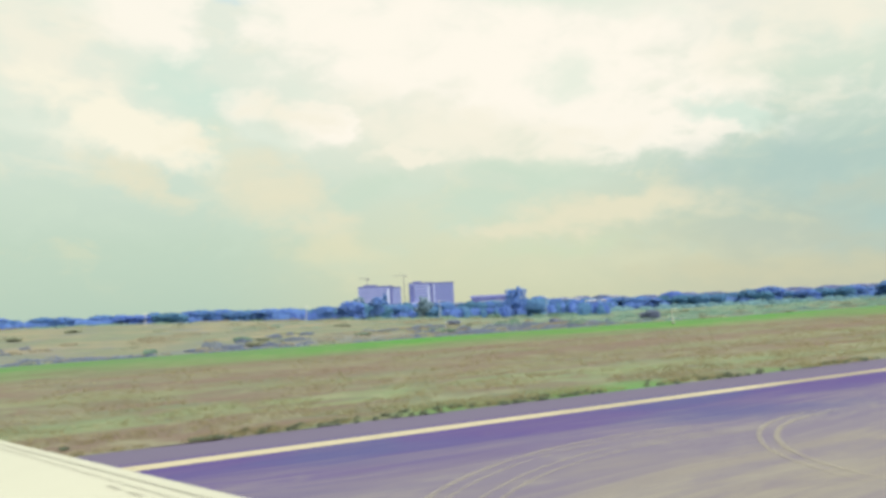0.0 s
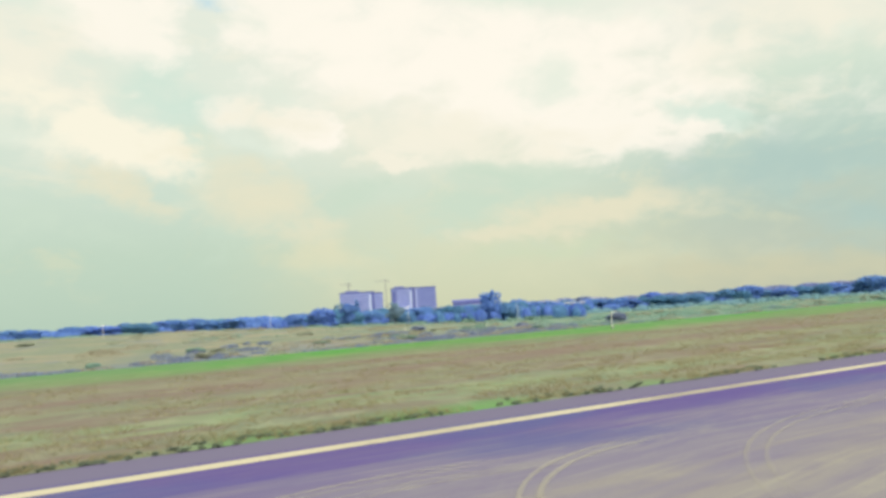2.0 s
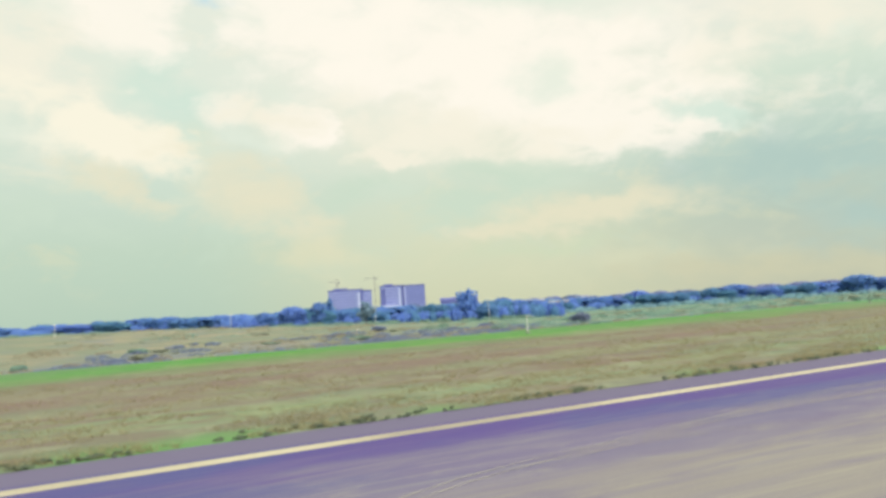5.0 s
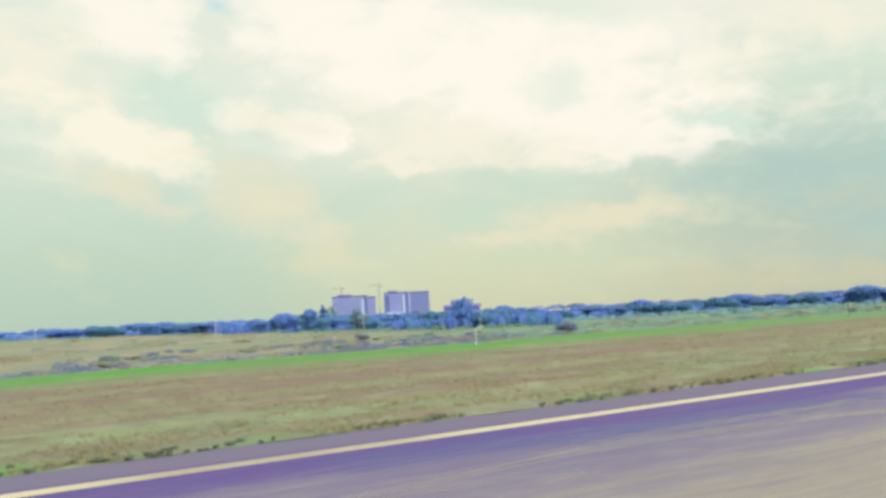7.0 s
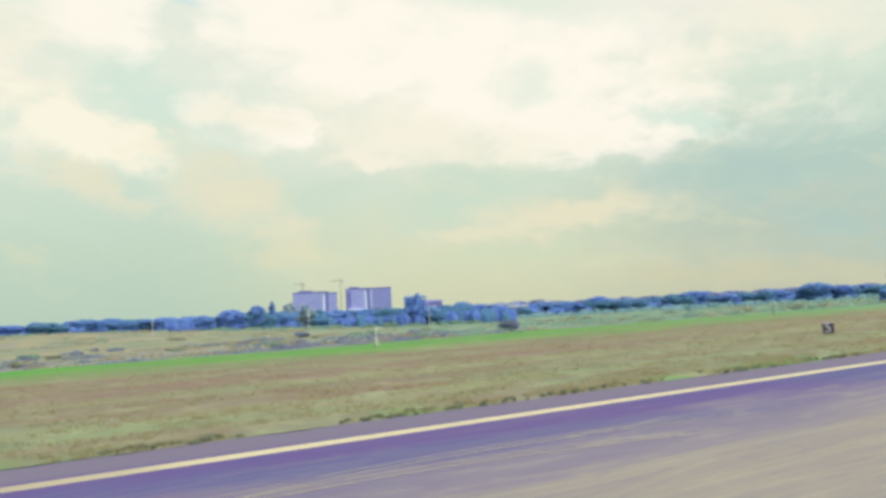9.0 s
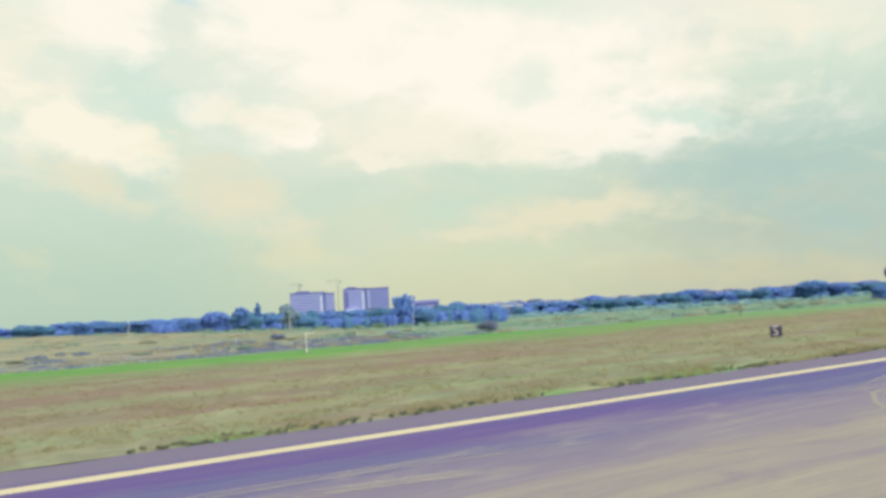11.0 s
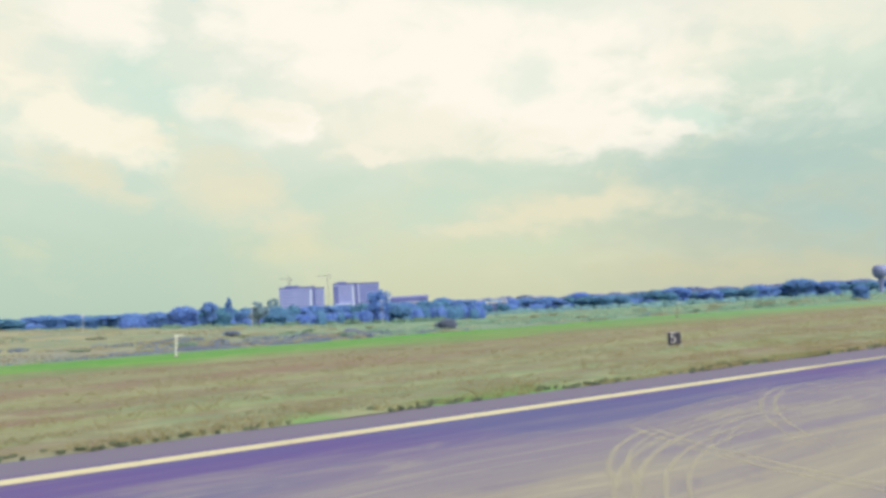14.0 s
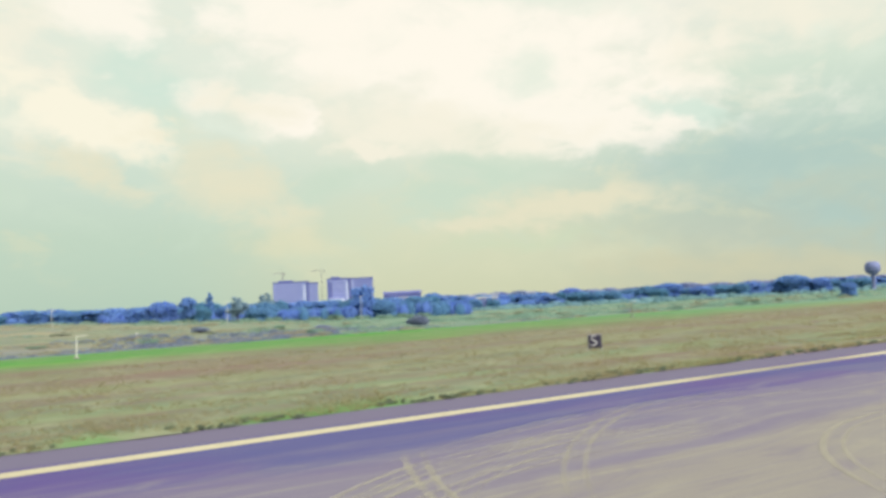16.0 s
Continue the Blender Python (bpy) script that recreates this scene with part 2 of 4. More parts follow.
def ground_material():
    mat, n, shader = material("dry_grassland", 0.95)
    at = place_of(n)
    split = n.tree.nodes.new("ShaderNodeSeparateXYZ")
    n.link(at, split.inputs[0])
    y = split.outputs[1]
    flat = n.scaled(at, 1, 1, 0)
    streak = n.noise(n.scaled(at, 0.035, 0.22, 0), 1.0, 5.0, 0.6, 0.4)
    patch = n.noise(n.scaled(at, 0.05, 0.12, 0, 7, 3), 1.0, 5.0, 0.6, 0.6)
    tuft = n.noise(flat, 1.6, 5.0, 0.65)
    fine = n.noise(flat, 9.0, 4.0, 0.7)
    wide = n.noise(n.scaled(at, 0.012, 0.02, 0, 2, 9), 1.0, 4.0, 0.6)
    tan, olive, rust, straw = GROUND["tan"], GROUND["olive"], GROUND["rust"], GROUND["straw"]
    wisp = n.noise(n.scaled(at, 0.10, 0.42, 0, 1, 5), 1.0, 7.0, 0.70, 0.8)
    near = n.mix(n.step(streak, 0.36, 0.54), tan, olive)
    near = n.mix(n.math("MULTIPLY", n.step(wisp, 0.48, 0.66), 0.65), near, straw)
    near = n.mix(n.math("MULTIPLY", n.math("SUBTRACT", 1.0, n.step(wisp, 0.34, 0.46)), 0.45), near, rust)
    near = n.mix(n.math("MULTIPLY", n.step(patch, 0.48, 0.62), 0.7), near, rust)
    near = n.mix(n.math("MULTIPLY", n.step(tuft, 0.50, 0.75), 0.55), near, straw)
    band = n.noise(n.scaled(at, 0.022, 0.30, 0, 31, 4), 1.0, 4.0, 0.6, 0.5)
    near = n.mix(n.math("MULTIPLY", n.step(band, 0.52, 0.62), 0.55), near, GROUND["lime_dry"])
    near = n.mix(n.math("MULTIPLY", n.math("SUBTRACT", 1.0, n.step(band, 0.38, 0.47)), 0.55), near, rust)
    # mown lanes: green-straw and rusty by turns, wavering along the runway
    lane = n.math("ADD", y, n.math("MULTIPLY", n.math("SUBTRACT", wide, 0.5), 26.0))
    lane = n.math("ADD", lane, n.math("MULTIPLY", n.math("SUBTRACT", wisp, 0.5), 20.0))
    lane = n.math("ADD", n.math("MULTIPLY", n.math("SINE", n.math("MULTIPLY", lane, 0.62)), 0.5), 0.5)
    strength = n.step(n.noise(n.scaled(at, 0.03, 0.10, 0, 17, 8), 1.0, 4.0, 0.6), 0.36, 0.62)
    near = n.mix(n.math("MULTIPLY", n.math("MULTIPLY", n.step(lane, 0.60, 0.95), strength), 0.60), near, GROUND["lime_dry"])
    near = n.mix(n.math("MULTIPLY", n.math("MULTIPLY", n.math("SUBTRACT", 1.0, n.step(lane, 0.05, 0.40)), strength), 0.65), near, rust)
    clod = n.noise(flat, 0.42, 5.0, 0.62, 0.4)
    near = n.mix(n.math("MULTIPLY", n.step(clod, 0.52, 0.66), 0.55), near, straw)
    near = n.mix(n.math("MULTIPLY", n.math("SUBTRACT", 1.0, n.step(clod, 0.34, 0.46)), 0.55), near, rust)
    # rust strip before the green one
    rusty = n.math("MULTIPLY", n.step(n.math("ADD", y, n.math("MULTIPLY", streak, 10.0)), 40, 54), 0.42)
    near = n.mix(rusty, near, rust)
    # the bright green strip along the crest
    wob = n.math("ADD", y, n.math("MULTIPLY", n.math("SUBTRACT", patch, 0.5), 12.0))
    wob = n.math("ADD", wob, n.math("MULTIPLY", n.math("SUBTRACT", tuft, 0.5), 5.0))
    wob = n.math("ADD", wob, n.math("MULTIPLY", n.math("SUBTRACT", wisp, 0.5), 14.0))
    green_in = n.step(wob, 54, 70)
    green_out = n.math("SUBTRACT", 1.0, n.step(wob, 92, 110))
    lush = n.mix(n.step(tuft, 0.35, 0.7), GROUND["green"], GROUND["green_dark"])
    lush = n.mix(n.math("MULTIPLY", n.step(wisp, 0.48, 0.66), 0.55), lush, GROUND["lime"])
    lush = n.mix(n.math("MULTIPLY", n.step(clod, 0.50, 0.66), 0.4), lush, GROUND["lime_dry"])
    lush = n.mix(n.math("MULTIPLY", n.math("SUBTRACT", 1.0, n.step(wide, 0.40, 0.56)), 0.6), lush, GROUND["olive"])
    thin = n.math("ADD", 0.75, n.math("MULTIPLY", n.step(streak, 0.30, 0.62), 0.25))
    lush = n.mix(n.step(split.outputs[0], 100, 190), lush, n.mix(n.step(wob, 57, 68), GROUND["lime"], GROUND["scrub_green"]))
    colour = n.mix(n.math("MULTIPLY", green_in, thin), near, lush)
    scrub = n.mix(n.step(patch, 0.36, 0.58), GROUND["pale"], GROUND["olive_far"])
    scrub = n.mix(n.math("MULTIPLY", n.step(wisp, 0.46, 0.64), 0.4), scrub, GROUND["straw"])
    tufts = n.noise(n.scaled(at, 0.09, 0.16, 0, 6, 12), 1.0, 5.0, 0.65, 0.3)
    scrub = n.mix(n.math("MULTIPLY", n.step(tufts, 0.52, 0.64), 0.55), scrub, GROUND["heath"])
    scrub = n.mix(n.math("MULTIPLY", n.math("MULTIPLY", n.step(wide, 0.28, 0.50), 0.85), n.step(split.outputs[0], 60, 190)), scrub, GROUND["scrub_green"])
    belt = n.math("MULTIPLY", n.step(wob, 94, 106), n.math("SUBTRACT", 1.0, n.step(wob, 140, 185)))
    belt = n.math("MULTIPLY", belt, n.math("MULTIPLY", n.step(n.noise(n.scaled(at, 0.03, 0.07, 0, 13, 2), 1.0, 5.0, 0.62, 0.5), 0.38, 0.56), n.math("SUBTRACT", 1.0, n.step(split.outputs[0], 130, 230))))
    scrub = n.mix(n.math("MULTIPLY", belt, 0.8), scrub, GROUND["heath"])
    bare = n.math("MULTIPLY", n.step(wob, 98, 108), n.math("SUBTRACT", 1.0, n.step(wob, 122, 146)))
    bare = n.math("MULTIPLY", bare, n.math("MULTIPLY", n.step(split.outputs[0], 110, 170), n.step(streak, 0.34, 0.52)))
    scrub = n.mix(n.math("MULTIPLY", bare, 0.85), scrub, GROUND["bare"])
    colour = n.mix(green_out, scrub, colour)
    # green fringe against the asphalt, in patches
    x = n.math("ADD", split.outputs[0], n.math("MULTIPLY", tuft, 2.5))
    lushness = n.math("MULTIPLY", n.step(n.noise(n.scaled(at, 0.09, 0.02, 0, 4), 1.0, 2.0), 0.52, 0.66), 0.7)
    for lo, hi in ((18.5, 27.5), (66.5, 75.5), (61.0, 64.5)):
        lushness = n.math("MAXIMUM", lushness, n.math("MULTIPLY", n.step(x, lo, lo + 2.0), n.math("SUBTRACT", 1.0, n.step(x, hi - 2.0, hi))))
    near_edge = n.math("SUBTRACT", 1.0, n.step(n.math("ADD", y, n.math("MULTIPLY", tuft, 3.0)), 28.0, 31.5))
    fringe = n.math("MULTIPLY", near_edge, lushness)
    colour = n.mix(n.math("MULTIPLY", fringe, 0.85), colour, GROUND["fringe"])
    shade = n.math("ADD", 0.84, n.math("MULTIPLY", fine, 0.32))
    mul = n.tree.nodes.new("ShaderNodeVectorMath")
    mul.operation = "SCALE"
    n.link(colour, mul.inputs[0])
    n.link(shade, mul.inputs["Scale"])
    n.link(mul.outputs[0], shader.inputs["Base Color"])
    shader.inputs["Specular IOR Level"].default_value = 0.1
    bump(n, shader, n.math("ADD", tuft, fine), 0.35, 0.10)
    return mat


def runway_material():
    mat, n, shader = material("worn_asphalt", 0.9)
    at = place_of(n)
    split = n.tree.nodes.new("ShaderNodeSeparateXYZ")
    n.link(at, split.inputs[0])
    y = n.math("ABSOLUTE", split.outputs[1])
    warp = n.noise(n.scaled(at, 0.03, 0.05, 0, 5), 1.0, 2.0)
    bend = n.tree.nodes.new("ShaderNodeCombineXYZ")
    n.link(split.outputs[0], bend.inputs[0])
    n.link(n.math("ADD", split.outputs[1], n.math("MULTIPLY", warp, 7.0)), bend.inputs[1])
    streak = n.noise(n.scaled(bend.outputs[0], 0.11, 1.7, 0), 1.0, 7.0, 0.7, 0.15)
    broad = n.noise(n.scaled(bend.outputs[0], 0.03, 0.33, 0, 11), 1.0, 4.0, 0.6, 0.4)
    blot = n.noise(n.scaled(at, 0.08, 0.16, 0, 3), 1.0, 5.0, 0.6, 0.5)
    fine = n.noise(n.scaled(at, 1, 1, 0), 14.0, 4.0, 0.7)
    where = n.math("ADD", y, n.math("MULTIPLY", n.math("SUBTRACT", blot, 0.5), 6.0))
    where = n.math("ADD", where, n.math("MULTIPLY", n.math("SUBTRACT", streak, 0.5), 9.0))
    where = n.math("ADD", where, n.math("MULTIPLY", n.math("SUBTRACT", broad, 0.5), 8.0))
    deep = n.mix(n.step(blot, 0.42, 0.6), TAR["dark"], TAR["blue"])
    # pale middle: dust, and window glare painted into the asphalt colour
    colour = n.mix(n.step(where, 11.5, 15.0), TAR["dusty"], TAR["mid"])
    colour = n.mix(n.step(where, 15.5, 20.5), colour, deep)
    colour = n.mix(n.math("MULTIPLY", n.math("MULTIPLY", n.step(streak, 0.50, 0.70), 0.42), n.math("SUBTRACT", 1.0, n.step(y, 14.0, 21.0))), colour, TAR["dusty"])
    colour = n.mix(n.math("MULTIPLY", n.math("SUBTRACT", 1.0, n.step(streak, 0.30, 0.48)), 0.34), colour, TAR["rubber"])
    colour = n.mix(n.math("MULTIPLY", n.step(broad, 0.50, 0.68), 0.40), colour, TAR["mid"])
    scuff = n.noise(n.scaled(bend.outputs[0], 0.05, 3.6, 0, 9), 1.0, 5.0, 0.6, 0.1)
    colour = n.mix(n.math("MULTIPLY", n.step(scuff, 0.54, 0.66), 0.30), colour, TAR["mid"])
    colour = n.mix(n.math("MULTIPLY", n.math("MULTIPLY", n.math("SUBTRACT", 1.0, n.step(scuff, 0.34, 0.46)), 0.30), n.math("SUBTRACT", 1.0, n.step(y, 17.0, 21.0))), colour, TAR["pale"])
    # sweeping wisps of dust and rubber, bent across the runway's length
    swirl = n.noise(n.scaled(at, 0.16, 0.55, 0, 21), 1.0, 6.0, 0.66, 1.6)
    colour = n.mix(n.math("MULTIPLY", n.math("MULTIPLY", n.step(swirl, 0.50, 0.68), 0.28), n.math("SUBTRACT", 1.0, n.step(y, 17.0, 22.0))), colour, TAR["pale"])
    colour = n.mix(n.math("MULTIPLY", n.math("SUBTRACT", 1.0, n.step(swirl, 0.34, 0.48)), 0.28), colour, TAR["rubber"])
    colour = n.mix(n.step(y, 22.8, 23.8), colour, TAR["shoulder"])
    shade = n.math("ADD", 0.82, n.math("MULTIPLY", fine, 0.36))
    mul = n.tree.nodes.new("ShaderNodeVectorMath")
    mul.operation = "SCALE"
    n.link(colour, mul.inputs[0])
    n.link(shade, mul.inputs["Scale"])
    n.link(mul.outputs[0], shader.inputs["Base Color"])
    shader.inputs["Specular IOR Level"].default_value = 0.15
    bump(n, shader, fine, 0.3, 0.01)
    return mat


def worn_paint(name, colour, under, keep=0.42, sx=0.6, sy=2.0, fade=False):
    """Paint or dust worn away to the surface below."""
    mat, n, shader = material(name, 0.85)
    at = place_of(n)
    worn = n.step(n.noise(n.scaled(at, sx, sy, 0), 1.6, 6.0, 0.7), keep - 0.14, keep + 0.06)
    fading = n.step(n.noise(n.scaled(at, 0.05, 0.05, 0, 3), 1.0, 3.0), 0.36, 0.50)
    worn = n.math("MULTIPLY", worn, n.math("ADD", 0.6, n.math("MULTIPLY", fading, 0.4)))
    grain = n.noise(n.scaled(at, 1, 1, 0), 6.0, 4.0)
    colour = n.mix(n.math("MULTIPLY", grain, 0.3), colour, tuple(c * 0.8 for c in colour[:3]) + (1,))
    n.link(colour, shader.inputs["Base Color"])
    clear = n.tree.nodes.new("ShaderNodeBsdfTransparent")
    blend = n.tree.nodes.new("ShaderNodeMixShader")
    if fade:
        rim = n.tree.nodes.new("ShaderNodeAttribute")
        rim.attribute_name = "rim"
        worn = n.math("MULTIPLY", worn, rim.outputs["Fac"])
    n.put(blend.inputs[0], n.math("MULTIPLY", worn, under))
    n.link(clear.outputs[0], blend.inputs[1])
    n.link(shader.outputs[0], blend.inputs[2])
    for node in list(n.tree.nodes):
        if node.bl_idname == "ShaderNodeOutputMaterial":
            n.link(blend.outputs[0], node.inputs[0])
    return mat


GROUND = {
    "heath": (0.140, 0.156, 0.190, 1), "bare": (0.232, 0.205, 0.168, 1),
    "tan": (0.174, 0.170, 0.126, 1), "olive": (0.126, 0.166, 0.108, 1), "rust": (0.158, 0.115, 0.096, 1),
    "straw": (0.242, 0.262, 0.172, 1), "pale": (0.228, 0.206, 0.142, 1), "green": (0.050, 0.245, 0.030, 1),
    "green_dark": (0.055, 0.195, 0.050, 1), "olive_far": (0.150, 0.176, 0.126, 1), "scrub_green": (0.126, 0.214, 0.160, 1),
    "lime_dry": (0.186, 0.238, 0.120, 1), "lime": (0.150, 0.270, 0.062, 1), "fringe": (0.100, 0.220, 0.070, 1),
}
TAR = {
    # the pale and dusty tones also hold painted window glare
    "pale": (0.285, 0.278, 0.205, 1), "rubber": (0.110, 0.090, 0.166, 1), "dusty": (0.204, 0.190, 0.176, 1), "mid": (0.150, 0.136, 0.186, 1), "dark": (0.078, 0.056, 0.184, 1),
    "blue": (0.068, 0.070, 0.186, 1), "shoulder": (0.120, 0.107, 0.168, 1),
}
M = {
    "ground": ground_material(),
    "runway": runway_material(),
    "stripe": worn_paint("worn_cream_paint", (0.42, 0.385, 0.26, 1), 1.0, 0.36),
    "dust": worn_paint("pale_tyre_dust", (0.370, 0.350, 0.272, 1), 0.55, 0.45, 0.4, 0.4, True),
    # the haze of distance is painted into these tree leaves as extra blue
    "leaf": foliage("hazed_tree_leaves", (0.192, 0.352, 0.690, 1), (0.155, 0.292, 0.620, 1)),
    "leaf_green": foliage("hazed_green_leaves", (0.172, 0.365, 0.560, 1), (0.138, 0.300, 0.510, 1)),
    # the farthest row: more haze painted in, so paler and greyer blue
    "leaf_far": foliage("hazed_far_leaves", (0.300, 0.370, 0.580, 1), (0.230, 0.290, 0.530, 1)),
    "leaf_pale": foliage("thin_hazed_leaves", (0.300, 0.430, 0.500, 1), (0.240, 0.360, 0.470, 1)),
    "scrub": foliage("scrub_leaves", (0.400, 0.430, 0.310, 1), (0.340, 0.370, 0.310, 1), 0.3),
    "scrub_green": foliage("green_scrub_leaves", (0.280, 0.420, 0.320, 1), (0.225, 0.350, 0.330, 1), 0.3),
    "thicket": foliage("thicket_leaves", (0.250, 0.430, 0.440, 1), (0.190, 0.340, 0.430, 1), 0.08),
    "bush_dark": foliage("dark_scrub_leaves", (0.275, 0.310, 0.445, 1), (0.220, 0.260, 0.415, 1), 0.4),
    "tall_grass": foliage("tall_dry_grass", (0.400, 0.360, 0.250, 1), (0.345, 0.320, 0.250, 1), 0.15),
    "weed": foliage("weed_leaves", (0.205, 0.255, 0.165, 1), (0.150, 0.180, 0.150, 1), 0.8),
    "grass": foliage("dry_grass_blades", (0.360, 0.330, 0.190, 1), (0.260, 0.240, 0.135, 1), 0.3),
    "bark": painted("bark", (0.130, 0.125, 0.180, 1), 0.9),
    # far buildings: walls, pillars, bands and glazing carry painted haze as blue-violet
    "wall": painted("hazed_render", (0.215, 0.250, 0.520, 1), 0.8, 0, 0.15, 0.1),
    # the water tower's grey, with haze painted in as blue
    "tank": painted("hazed_tank_paint", (0.165, 0.195, 0.400, 1), 0.7, 0, 0.2, 0.3),
    "pillar": painted("hazed_pillar_paint", (0.460, 0.510, 0.730, 1), 0.7, 0, 0.1, 0.2),
    "wall_dark": painted("hazed_dark_render", (0.106, 0.124, 0.345, 1), 0.8, 0, 0.15, 0.1),
    "band": painted("hazed_band", (0.330, 0.365, 0.640, 1), 0.7, 0, 0.1, 0.2),
    "glass": painted("hazed_glazing", (0.140, 0.165, 0.430, 1), 0.35, 0, 0.1, 0.2),
    "roof": painted("weathered_sheet_roof", (0.200, 0.225, 0.330, 1), 0.6, 0, 0.3, 0.3),
    "white_roof": painted("white_sheet_roof", (0.440, 0.450, 0.470, 1), 0.6, 0, 0.3, 0.5),
    "steel": painted("painted_steel", (0.240, 0.240, 0.260, 1), 0.5, 0.2, 0.25, 1.0),
    "post": painted("white_painted_post", (0.640, 0.630, 0.580, 1), 0.6, 0, 0.15, 2.0),
    "post_worn": painted("weathered_post_paint", (0.170, 0.200, 0.150, 1), 0.8, 0, 0.3, 2.0),
    "sign_black": painted("black_sign_face", (0.030, 0.024, 0.060, 1), 0.5, 0, 0.2, 3.0),
    "sign_white": painted("white_sign_paint", (0.480, 0.470, 0.500, 1), 0.6, 0, 0.1, 3.0),
    "concrete": painted("concrete", (0.250, 0.240, 0.230, 1), 0.9),
    "skin": painted("white_aircraft_paint", (0.455, 0.460, 0.370, 1), 0.4, 0, 0.06, 0.6),
    "seam": painted("dark_seal", (0.200, 0.195, 0.160, 1), 0.6),
    "rubber": painted("tyre_rubber", (0.030, 0.030, 0.032, 1), 0.85),
    "metal": painted("bare_metal", (0.400, 0.400, 0.400, 1), 0.35, 0.9, 0.2, 2.0),
}


# ---- helpers of the scene ----
def mesh_of(name, bm, mat):
    data = bpy.data.meshes.new(name)
    bm.to_mesh(data)
    bm.free()
    data.materials.append(mat)
    return data


def part(name, bm, mat, parent, label=""):
    ob = new(name, mesh_of(name, bm, mat))
    ob.parent = parent
    if label:
        ob["label"] = label
    return ob


def thing(name, at, label, category, group="", turn=0.0):
    ob = new(name)
    ob.matrix_world = pose(*at, 0, 0, turn)
    return tagged(ob, label, category, group)


def box(bm, x0, x1, y0, y1, z0, z1, bevel=0.0):
    made = bmesh.ops.create_cube(bm, size=1.0)
    for v in made["verts"]:
        v.co = Vector(((x0 + x1) / 2 + v.co.x * (x1 - x0), (y0 + y1) / 2 + v.co.y * (y1 - y0), (z0 + z1) / 2 + v.co.z * (z1 - z0)))
    if bevel:
        edges = list({e for v in made["verts"] for e in v.link_edges})
        bmesh.ops.bevel(bm, geom=edges, offset=bevel, segments=1, affect="EDGES")
    return bm


def tube(bm, p, q, r0, r1, sides=8):
    p, q = Vector(p), Vector(q)
    turn = (q - p).to_track_quat("Z", "Y").to_matrix()
    rings = []
    for at, r in ((p, r0), (q, r1)):
        rings.append([bm.verts.new(at + turn @ Vector((r * math.cos(2 * math.pi * k / sides), r * math.sin(2 * math.pi * k / sides), 0))) for k in range(sides)])
    for k in range(sides):
        bm.faces.new((rings[0][k], rings[0][(k + 1) % sides], rings[1][(k + 1) % sides], rings[1][k]))
    bm.faces.new(rings[0][::-1])
    bm.faces.new(rings[1])
    return bm


def smooth01(t):
    t = min(1.0, max(0.0, t))
    return t * t * (3 - 2 * t)


PROFILE = [(-4000, 0), (27, 0.0), (40, 0.05), (55, 0.55), (66, 0.85), (76, 0.80), (90, 0.0), (110, -1.2), (130, -1.8), (170, -2.4), (210, -2.7), (300, -3.0), (9000, -3.0)]


def land(x, y):
    """The height of the ground."""
    for (y0, z0), (y1, z1) in zip(PROFILE, PROFILE[1:]):
        if y <= y1:
            z = z0 + (z1 - z0) * smooth01((y - y0) / (y1 - y0))
            break
    if y > 85:
        k = smooth01((y - 85) / 60)
        z += k * 0.45 * noise.noise(Vector((x / 23, y / 17, 0.3))) + k * 0.25 * noise.noise(Vector((x / 7, y / 6, 4.3)))
        z += 7.0 * smooth01((y - 130) / 130) * smooth01((250 - x) / 260)
    return z
# ---- ground, runway, markings ----
def steps(*spans):
    out = []
    for lo, hi, count in spans:
        out += [lo + (hi - lo) * k / count for k in range(count)]
    return out + [spans[-1][1]]


def build_ground():
    xs = steps((-4000, -400, 8), (-400, -60, 12), (-60, 420, 170), (420, 900, 40), (900, 4500, 12))
    ys = steps((-4000, -100, 8), (-100, 24, 6), (24, 84, 40), (84, 330, 110), (330, 700, 20), (700, 5000, 12))
    verts, faces = [], []
    for y in ys:
        for x in xs:
            z = land(x, y)
            if y < 26.5:
                z = -0.06
            elif y < 84:
                z += 0.05 * noise.noise(Vector((x / 3.1, y / 2.3, 1.7)))
            verts.append((x, y, z))
    w = len(xs)
    for j in range(len(ys) - 1):
        for i in range(w - 1):
            k = j * w + i
            faces.append((k, k + 1, k + w + 1, k + w))
    data = bpy.data.meshes.new("ground")
    data.from_pydata(verts, [], faces)
    data.materials.append(M["ground"])
    data.polygons.foreach_set("use_smooth", [True] * len(faces))
    tagged(new("ground", data), "dry airfield grassland with a green strip and scrub", "ground", kind="structure")


def build_runway():
    bm = bmesh.new()
    # the far edge is ragged where soil and weeds creep over it
    near = [(-4000, -28), (4500, -28)]
    edge = [(4500, 26.0)]
    x = 260.0
    while x > -60:
        edge.append((x, 25.95 + 0.22 * noise.noise(Vector((x / 2.7, 0, 0))) + 0.10 * noise.noise(Vector((x / 0.8, 3, 0)))))
        x -= 0.5
    edge.append((-4000, 26.0))
    top = [bm.verts.new((px, py, 0.0)) for px, py in near + edge]
    bm.faces.new(top)
    low = [bm.verts.new((px, py, -0.12)) for px, py in near + edge]
    for k in range(len(top)):
        bm.faces.new((top[k - 1], low[k - 1], low[k], top[k]))
    bmesh.ops.triangulate(bm, faces=[f for f in bm.faces if len(f.verts) > 4])
    bmesh.ops.recalc_face_normals(bm, faces=bm.faces)
    tagged(new("runway", mesh_of("runway", bm, M["runway"])), "worn grey-violet asphalt runway, pale along its middle from dust and painted window glare", "runway", kind="structure")


